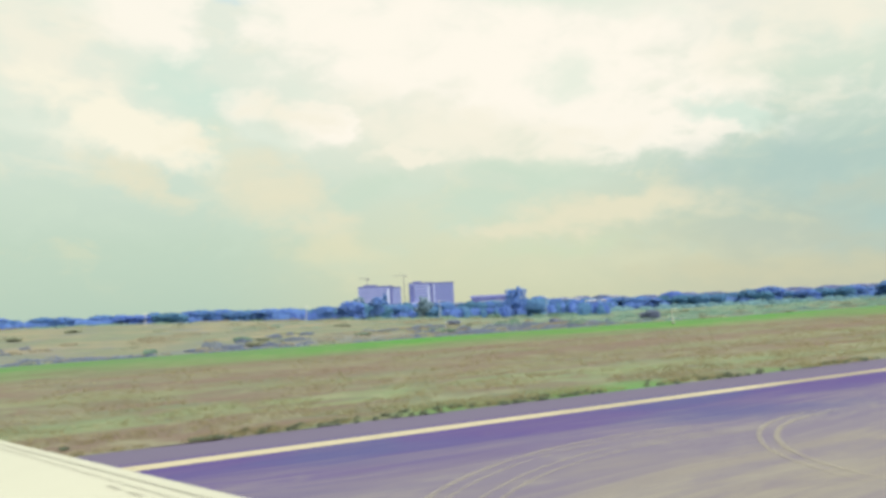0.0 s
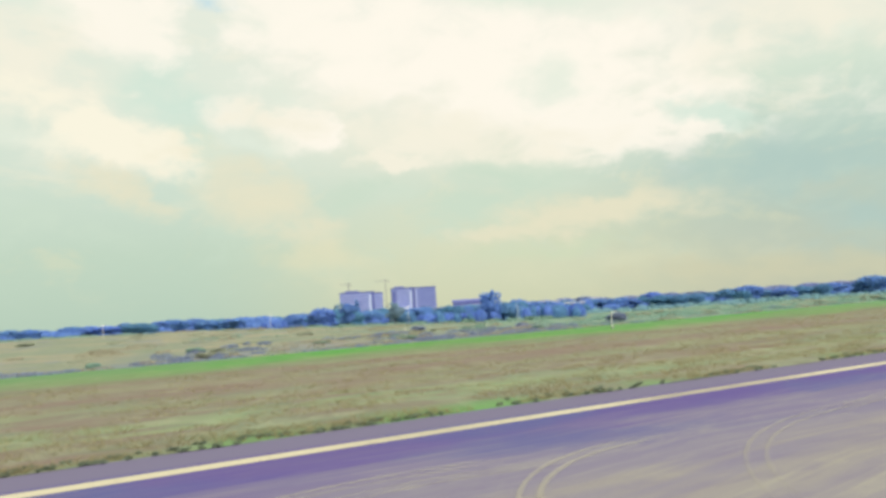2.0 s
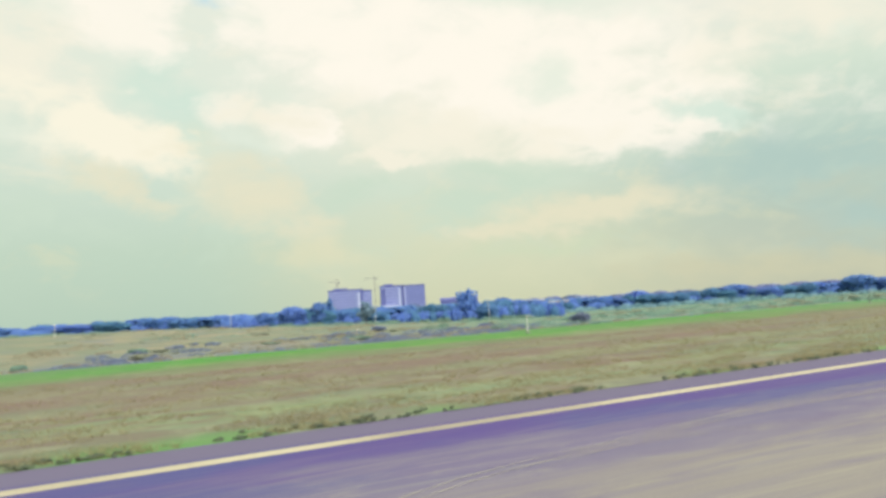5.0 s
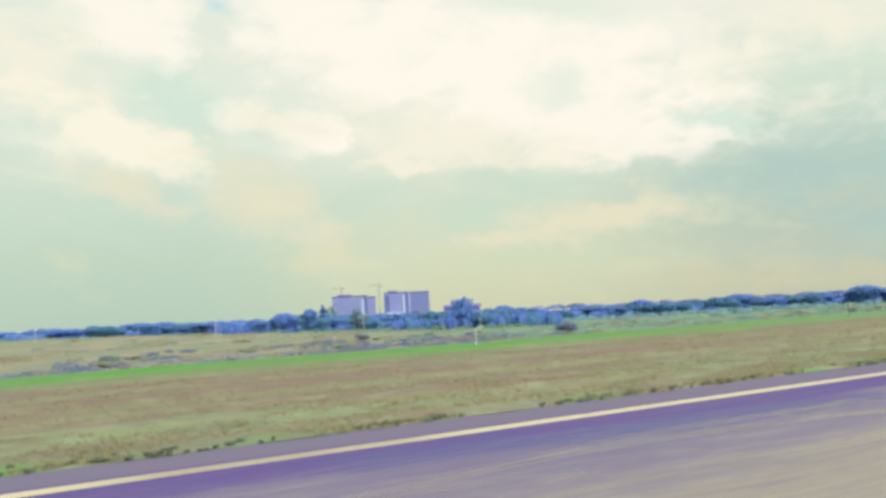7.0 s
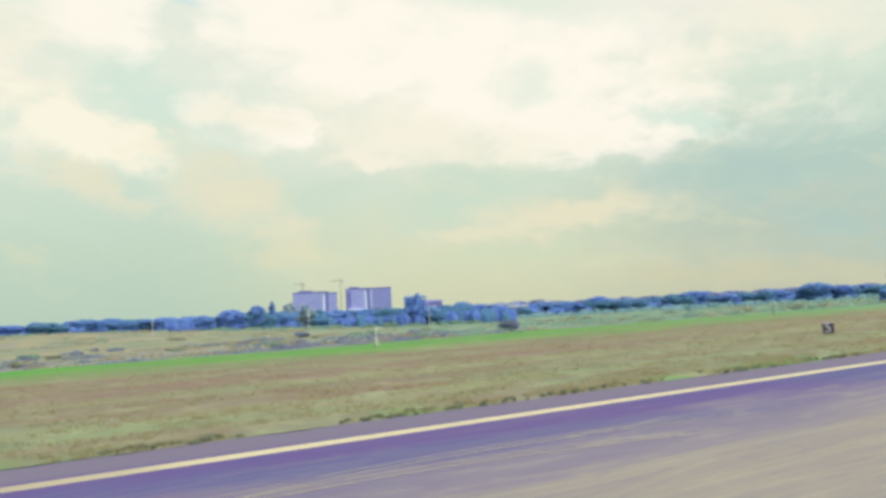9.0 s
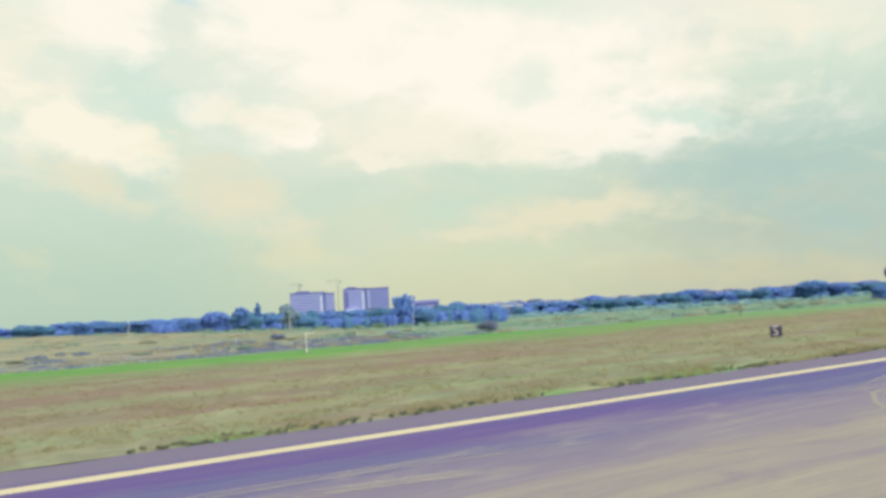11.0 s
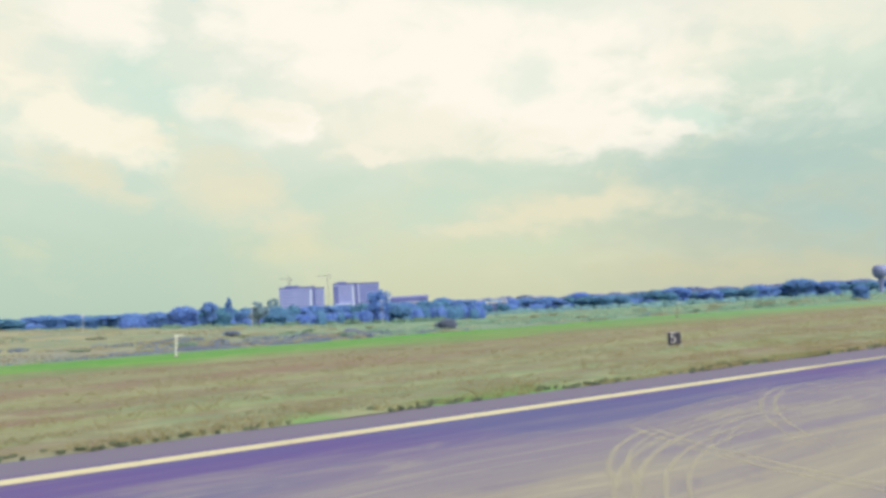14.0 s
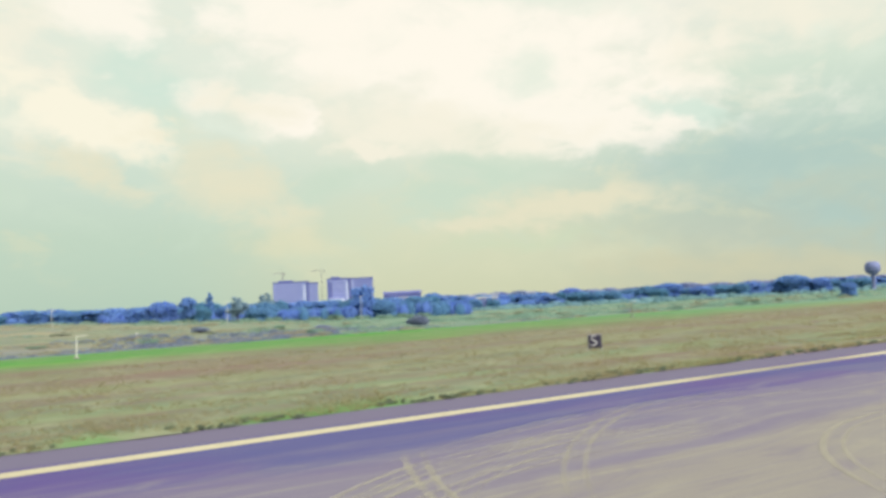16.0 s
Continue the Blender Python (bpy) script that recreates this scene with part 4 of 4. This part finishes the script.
def build_grass():
    rng = random.Random(51)
    bm = bmesh.new()
    for _ in range(24000):
        y = 26.4 + 30 * rng.random() ** 1.6
        x = -12 + rng.uniform(0, 1.0) * (75 + 2.4 * y)
        clump = noise.noise(Vector((x / 5, y / 2.2, 6.0)))
        if clump < -0.15:
            continue
        blades(bm, rng, x, y, land(x, y), rng.uniform(0.12, 0.28) * (1 + max(0, clump)), 5, 0.22)
    tagged(new("dry_grass", mesh_of("dry_grass", bm, M["grass"])), "short dry straw-coloured grass beside the runway", "grass", kind="stuff")
    # weeds along the ragged asphalt edge
    bm = bmesh.new()
    x = -8.0
    while x < 150:
        dens = noise.noise(Vector((x / 4.0, 0.0, 12.0)))
        if dens > -0.12:
            y = 26.05 + rng.uniform(-0.15, 0.35)
            s = rng.uniform(0.12, 0.58) * (0.65 + dens)
            leaf_cloud(bm, rng, (x, y + 1.3 * rng.random() ** 2, 0.04), (rng.uniform(0.25, 1.0) * s, 0.3 * s, rng.uniform(0.08, 0.20) * s), 20, 0.075, -0.1, 0.9, 0.8)
        x += rng.uniform(0.15, 0.6)
    tagged(new("edge_weeds", mesh_of("edge_weeds", bm, M["weed"])), "dark green weeds along the ragged asphalt edge", "weeds", kind="stuff")


build_trees()
build_woods()
build_thicket()
build_scrub()
build_grass()


# ---- buildings far behind the trees ----
def office_block(at, turn, wide, deep, high, storeys, label, end_column, dark_left=0.0, roof_box=True, bands="band"):
    """A block of storeys with white bands between strips of glazing; u runs along the front, the front looks along -v."""
    house = thing("office_building", at, label, "building", "office blocks behind the trees", turn)
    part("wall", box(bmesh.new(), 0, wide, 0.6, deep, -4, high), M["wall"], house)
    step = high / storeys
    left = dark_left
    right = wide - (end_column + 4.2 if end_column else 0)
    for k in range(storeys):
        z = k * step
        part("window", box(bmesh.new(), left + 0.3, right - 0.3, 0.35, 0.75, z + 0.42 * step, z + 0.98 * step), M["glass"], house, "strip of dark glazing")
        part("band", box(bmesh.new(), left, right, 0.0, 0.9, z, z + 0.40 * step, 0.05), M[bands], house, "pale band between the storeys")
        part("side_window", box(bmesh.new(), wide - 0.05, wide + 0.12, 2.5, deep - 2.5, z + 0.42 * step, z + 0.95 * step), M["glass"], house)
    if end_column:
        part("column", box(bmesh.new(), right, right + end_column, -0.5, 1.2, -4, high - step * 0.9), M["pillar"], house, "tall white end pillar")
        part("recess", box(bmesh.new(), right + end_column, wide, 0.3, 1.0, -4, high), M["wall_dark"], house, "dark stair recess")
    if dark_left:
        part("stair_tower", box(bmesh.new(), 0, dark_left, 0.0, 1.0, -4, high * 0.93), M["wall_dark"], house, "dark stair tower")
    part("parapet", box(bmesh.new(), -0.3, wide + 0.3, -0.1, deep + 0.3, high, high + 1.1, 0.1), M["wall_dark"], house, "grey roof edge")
    if roof_box:
        part("roof_plant", box(bmesh.new(), wide * 0.15, wide * 0.55, deep * 0.3, deep * 0.7, high + 1.1, high + 3.0), M["wall_dark"], house, "low plant room on the roof")
    return house


def tower_crane(at, turn, high, jib):
    crane = thing("tower_crane", at, "thin grey tower crane above the office roofs", "crane", turn=turn)
    bm = bmesh.new()
    for sx in (-0.7, 0.7):
        for sy in (-0.7, 0.7):
            tube(bm, (sx, sy, 0), (sx, sy, high), 0.10, 0.10, 5)
    z, flip = 0.0, 1
    while z < high - 2:
        for s in (-0.7, 0.7):
            tube(bm, (-0.7 * flip, s, z), (0.7 * flip, s, z + 2), 0.08, 0.08, 4)
            tube(bm, (s, -0.7 * flip, z), (s, 0.7 * flip, z + 2), 0.08, 0.08, 4)
        z, flip = z + 2, -flip
    part("mast", bm, M["steel"], crane)
    bm = bmesh.new()
    for dy, dz in ((-0.5, 0), (0.5, 0), (0, 1.0)):
        tube(bm, (-jib, dy, high + dz), (jib * 0.3, dy, high + dz), 0.10, 0.10, 5)
    x = -jib
    while x < jib * 0.3 - 1.5:
        tube(bm, (x, -0.5, high), (x + 1.5, 0, high + 1.0), 0.07, 0.07, 4)
        tube(bm, (x, 0.5, high), (x + 1.5, 0, high + 1.0), 0.07, 0.07, 4)
        x += 1.5
    part("jib", bm, M["steel"], crane)
    bm = bmesh.new()
    tube(bm, (0, 0, high), (0, 0, high + 4.0), 0.25, 0.1, 6)
    tube(bm, (0, 0, high + 4), (-jib * 0.7, 0, high + 1), 0.05, 0.05, 4)
    tube(bm, (0, 0, high + 4), (jib * 0.28, 0, high + 1), 0.05, 0.05, 4)
    part("mast_head", bm, M["steel"], crane)
    part("counterweight", box(bmesh.new(), jib * 0.2, jib * 0.3, -0.6, 0.6, high - 1.6, high + 0.2, 0.05), M["concrete"], crane)
    return crane


def low_house(at, turn, wide, deep, high, label, roof="roof", walls="wall"):
    house = thing("low_building", at, label, "building", "low buildings behind the trees", turn)
    part("wall", box(bmesh.new(), 0, wide, 0, deep, -3, high), M[walls], house)
    bm = bmesh.new()
    rise = deep * 0.16
    pts = [(-0.6, -0.6, high), (wide + 0.6, -0.6, high), (wide + 0.6, deep + 0.6, high), (-0.6, deep + 0.6, high), (-0.6, deep / 2, high + rise), (wide + 0.6, deep / 2, high + rise)]
    v = [bm.verts.new(p) for p in pts]
    for f in ((0, 1, 5, 4), (2, 3, 4, 5), (0, 4, 3), (1, 2, 5), (0, 3, 2, 1)):
        bm.faces.new([v[k] for k in f])
    part("roof", bm, M[roof], house)
    count = max(3, int(wide / 6))
    for k in range(count):
        u = wide * (k + 0.5) / count
        part("window", box(bmesh.new(), u - 1.3, u + 1.3, -0.08, 0.1, high * 0.35, high * 0.75), M["glass"], house)
    return house


FRONT = -21.0
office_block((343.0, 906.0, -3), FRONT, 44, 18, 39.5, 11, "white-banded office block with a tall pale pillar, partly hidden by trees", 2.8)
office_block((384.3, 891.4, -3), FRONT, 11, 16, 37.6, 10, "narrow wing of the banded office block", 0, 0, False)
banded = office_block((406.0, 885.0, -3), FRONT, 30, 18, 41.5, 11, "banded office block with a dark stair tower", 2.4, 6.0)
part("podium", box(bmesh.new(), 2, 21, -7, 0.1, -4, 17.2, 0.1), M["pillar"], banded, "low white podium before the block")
office_block((434.3, 874.2, -3), FRONT, 27, 18, 41.0, 11, "plain office block beside the pillar, grey-violet from painted haze", 0, 0, False, "wall")
part("column", box(bmesh.new(), 0.0, 2.2, -0.6, 0.0, 0, 40), M["band"], bpy.data.objects["office_building.003"], "tall white corner pillar")
low_house((405.0, 722.0, -3), FRONT - 8, 40, 16, 17.4, "long low building with a dark sheet roof", "wall_dark", "wall_dark")
low_house((409.0, 709.0, -3), FRONT - 8, 24, 8, 12.6, "low pale annex before the long building", "roof", "band")
low_house((466.0, 655.0, -3), FRONT - 10, 34, 12, 9.8, "long shed with a pale sheet roof")
low_house((532.0, 668.0, -3), FRONT - 14, 26, 14, 10.4, "low building with a pale sheet roof")
low_house((337.0, 433.5, -3), -40, 14, 4.5, 7.4, "small shed with a white sheet roof among bushes", "white_roof")
tower_crane((358.0, 912.0, -3), 20, 51.0, 14)
tower_crane((405.0, 900.0, -3), -20, 53.0, 14)


# ---- water tower ----
def water_tower(at):
    tower = thing("water_tower", at, "grey ball-shaped water tower on a stem, blued by painted haze", "water tower")
    bm = bmesh.new()
    bmesh.ops.create_uvsphere(bm, u_segments=24, v_segments=14, radius=1.0)
    for v in bm.verts:  # a flat-topped bowl that narrows to the stem
        z = max(-1.0, min(0.86, v.co.z * 1.1))
        v.co = Vector((v.co.x * 4.7, v.co.y * 4.7, 14.0 + z * 4.6))
    for f in bm.faces:
        f.smooth = True
    part("tank", bm, M["tank"], tower)
    bm = bmesh.new()
    tube(bm, (0, 0, -1), (0, 0, 2.2), 2.0, 1.1, 14)
    tube(bm, (0, 0, 2.2), (0, 0, 9.4), 1.1, 1.5, 14)
    part("stem", bm, M["tank"], tower)


water_tower((544.1, 280.2, -3.0))


# ---- airfield things ----
def text_mesh(body, size, depth):
    curve = bpy.data.curves.new("figure", "FONT")
    curve.body, curve.size, curve.extrude, curve.offset = body, size, depth, -0.012
    curve.align_x, curve.align_y = "CENTER", "CENTER"
    ob = bpy.data.objects.new("figure", curve)
    data = bpy.data.meshes.new_from_object(ob)
    bpy.data.objects.remove(ob)
    return data


def distance_sign(at, turn):
    sign = thing("distance_sign", at, "black distance marker sign with a white figure 5, standing in grass", "sign", turn=turn)
    panel = part("panel", box(bmesh.new(), -0.45, 0.45, -0.15, 0.15, 0.12, 1.00, 0.03), M["sign_black"], sign)
    part("frame", box(bmesh.new(), -0.475, 0.475, -0.10, 0.10, 0.09, 1.03, 0.03), M["steel"], sign)
    data = text_mesh("5", 1.12, 0.006)
    data.materials.append(M["sign_white"])
    figure = new("figure", data)
    figure.parent = panel
    figure.matrix_local = pose(-0.09, -0.16, 0.56, 90, 0, 0) @ Matrix.Diagonal((1.0, 0.95, 1.0, 1.0))
    for x in (-0.35, 0.35):
        part("leg", tube(bmesh.new(), (x, 0, -0.1), (x, 0, 0.16), 0.04, 0.04, 8), M["steel"], sign)
    part("base", box(bmesh.new(), -0.6, 0.6, -0.3, 0.3, -0.08, 0.03, 0.02), M["concrete"], sign)


def tee_post(at, turn, paint="post"):
    post = thing("marker_post", at, "white post with a short level arm on top", "post", "white marker posts on the green strip", turn)
    part("pole", tube(bmesh.new(), (0, 0, -0.1), (0, 0, 1.75), 0.055, 0.045, 8), M[paint], post)
    bm = bmesh.new()
    box(bm, -0.12, 0.80, -0.035, 0.035, 1.76, 1.82, 0.015)
    part("arm", bm, M["post"], post)
    part("foot", box(bmesh.new(), -0.2, 0.2, -0.2, 0.2, -0.1, 0.12, 0.03), M["concrete"], post)
    return post


def fence_pole(at, high, label, thick=1.0):
    pole = thing("pole", at, label, "pole", "pale poles across the field")
    part("shaft", tube(bmesh.new(), (0, 0, -0.3), (0, 0, high), 0.08 * thick, 0.06 * thick, 8), M["post"], pole)
    part("cap", box(bmesh.new(), -0.6 * thick, 0.6 * thick, -0.08 * thick, 0.08 * thick, high - 0.25, high - 0.1, 0.02), M["post"], pole)
    return pole


distance_sign((94.3, 39.6, land(94.3, 39.6)), -34)
for px, paint in ((64.1, "post"), (124.0, "post_worn")):
    tee_post((px, 66.5, land(px, 66.5)), 0, paint)
for px in (22.5, 70.0, 117.5, 162.0):
    fence_pole((px, 232, land(px, 232)), 7.0 - land(px, 232), "thin pale pole standing in dry scrub")
fence_pole((81.3, 158, land(81.3, 158)), 2.8, "thin pale pole standing in scrub", 0.45)


# ---- the aircraft wing at the start ----
def aircraft_wing():
    wing = thing("aircraft_wing", (0, 0, 0), "white swept aircraft wing with panel seams and an engine below", "aircraft wing")

    def lead(y):
        return 4.962 - 0.4355 * y, 2.055 + 0.0266 * y

    def chord(y):
        return 5.2 - 0.235 * y

    def skin(y0, y1, s0, s1, up=0.0, thick=True):
        """The wing's surface between two spans and two fractions of the chord."""
        bm = bmesh.new()
        rows = []
        for j in range(13):
            y = y0 + (y1 - y0) * j / 12
            x, z = lead(y)
            c = chord(y)
            ring = []
            for k in range(15):
                s = s0 + (s1 - s0) * (k / 14) ** 1.6
                t = 0.6 * (0.2969 * math.sqrt(s) - 0.126 * s - 0.3516 * s * s + 0.2843 * s ** 3 - 0.1036 * s ** 4)
                ring.append(bm.verts.new((x - s * c, y, z - 0.10 + t * c * 0.55 + up)))
            if thick:
                for k in range(14, -1, -1):
                    s = s0 + (s1 - s0) * (k / 14) ** 1.6
                    t = 0.6 * (0.2969 * math.sqrt(s) - 0.126 * s - 0.3516 * s * s + 0.2843 * s ** 3 - 0.1036 * s ** 4)
                    ring.append(bm.verts.new((x - s * c, y, z - 0.12 - t * c * 0.40)))
            rows.append(ring)
        n = len(rows[0])
        for a, b2 in zip(rows, rows[1:]):
            for k in range(n if thick else n - 1):
                bm.faces.new((a[k], b2[k], b2[(k + 1) % n], a[(k + 1) % n]))
        if thick:
            bm.faces.new(rows[0])
            bm.faces.new(rows[-1][::-1])
        bmesh.ops.recalc_face_normals(bm, faces=bm.faces)
        for f in bm.faces:
            f.smooth = True
        return bm

    wing_box = part("wing_box", skin(3.0, 15.5, 0.125, 0.80), M["skin"], wing)
    slat = part("slat", skin(3.2, 15.3, 0.0, 0.120), M["skin"], wing, "white leading-edge slat")
    part("flap", skin(3.2, 11.0, 0.805, 0.995), M["skin"], wing, "white trailing flap")
    part("slat_seam", skin(3.2, 15.3, 0.119, 0.127, 0.004, False), M["seam"], slat, "dark seam behind the slat")
    part("panel_seam", skin(3.0, 15.4, 0.185, 0.190, 0.004, False), M["seam"], wing_box, "thin dark panel seam")
    for k in range(6):
        y = 6.3 + 0.42 * k
        part("stencil_bar", skin(y, y + 0.28, 0.232, 0.240, 0.005, False), M["seam"], wing_box, "faint stencilled line")
    bm = bmesh.new()
    rings = []
    for x, r in ((5.9, 0.78), (5.75, 0.90), (5.2, 0.99), (4.2, 0.99), (3.2, 0.86), (2.2, 0.62)):
        rings.append([bm.verts.new((x, 4.85 + r * math.cos(a), 0.98 + r * math.sin(a))) for a in [2 * math.pi * k / 28 for k in range(28)]])
    for a, b2 in zip(rings, rings[1:]):
        for k in range(28):
            bm.faces.new((a[k], a[(k + 1) % 28], b2[(k + 1) % 28], b2[k]))
    for f in bm.faces:
        f.smooth = True
    part("engine_cowling", bm, M["skin"], wing, "white engine cowling")
    part("pylon", box(bmesh.new(), 2.0, 3.6, 4.72, 4.98, 1.5, 2.15, 0.05), M["skin"], wing)
    part("gear_leg", tube(bmesh.new(), (0.9, 3.6, 0.5), (0.9, 3.6, 2.0), 0.11, 0.13, 12), M["metal"], wing)
    for y in (3.25, 3.95):
        wheel = part("wheel", tube(bmesh.new(), (0.9, y - 0.17, 0.52), (0.9, y + 0.17, 0.52), 0.51, 0.51, 24), M["rubber"], wing, "black rubber tyre")
        part("rim", tube(bmesh.new(), (0.9, y - 0.18, 0.52), (0.9, y + 0.18, 0.52), 0.24, 0.24, 20), M["metal"], wheel, "bare metal wheel rim")


aircraft_wing()
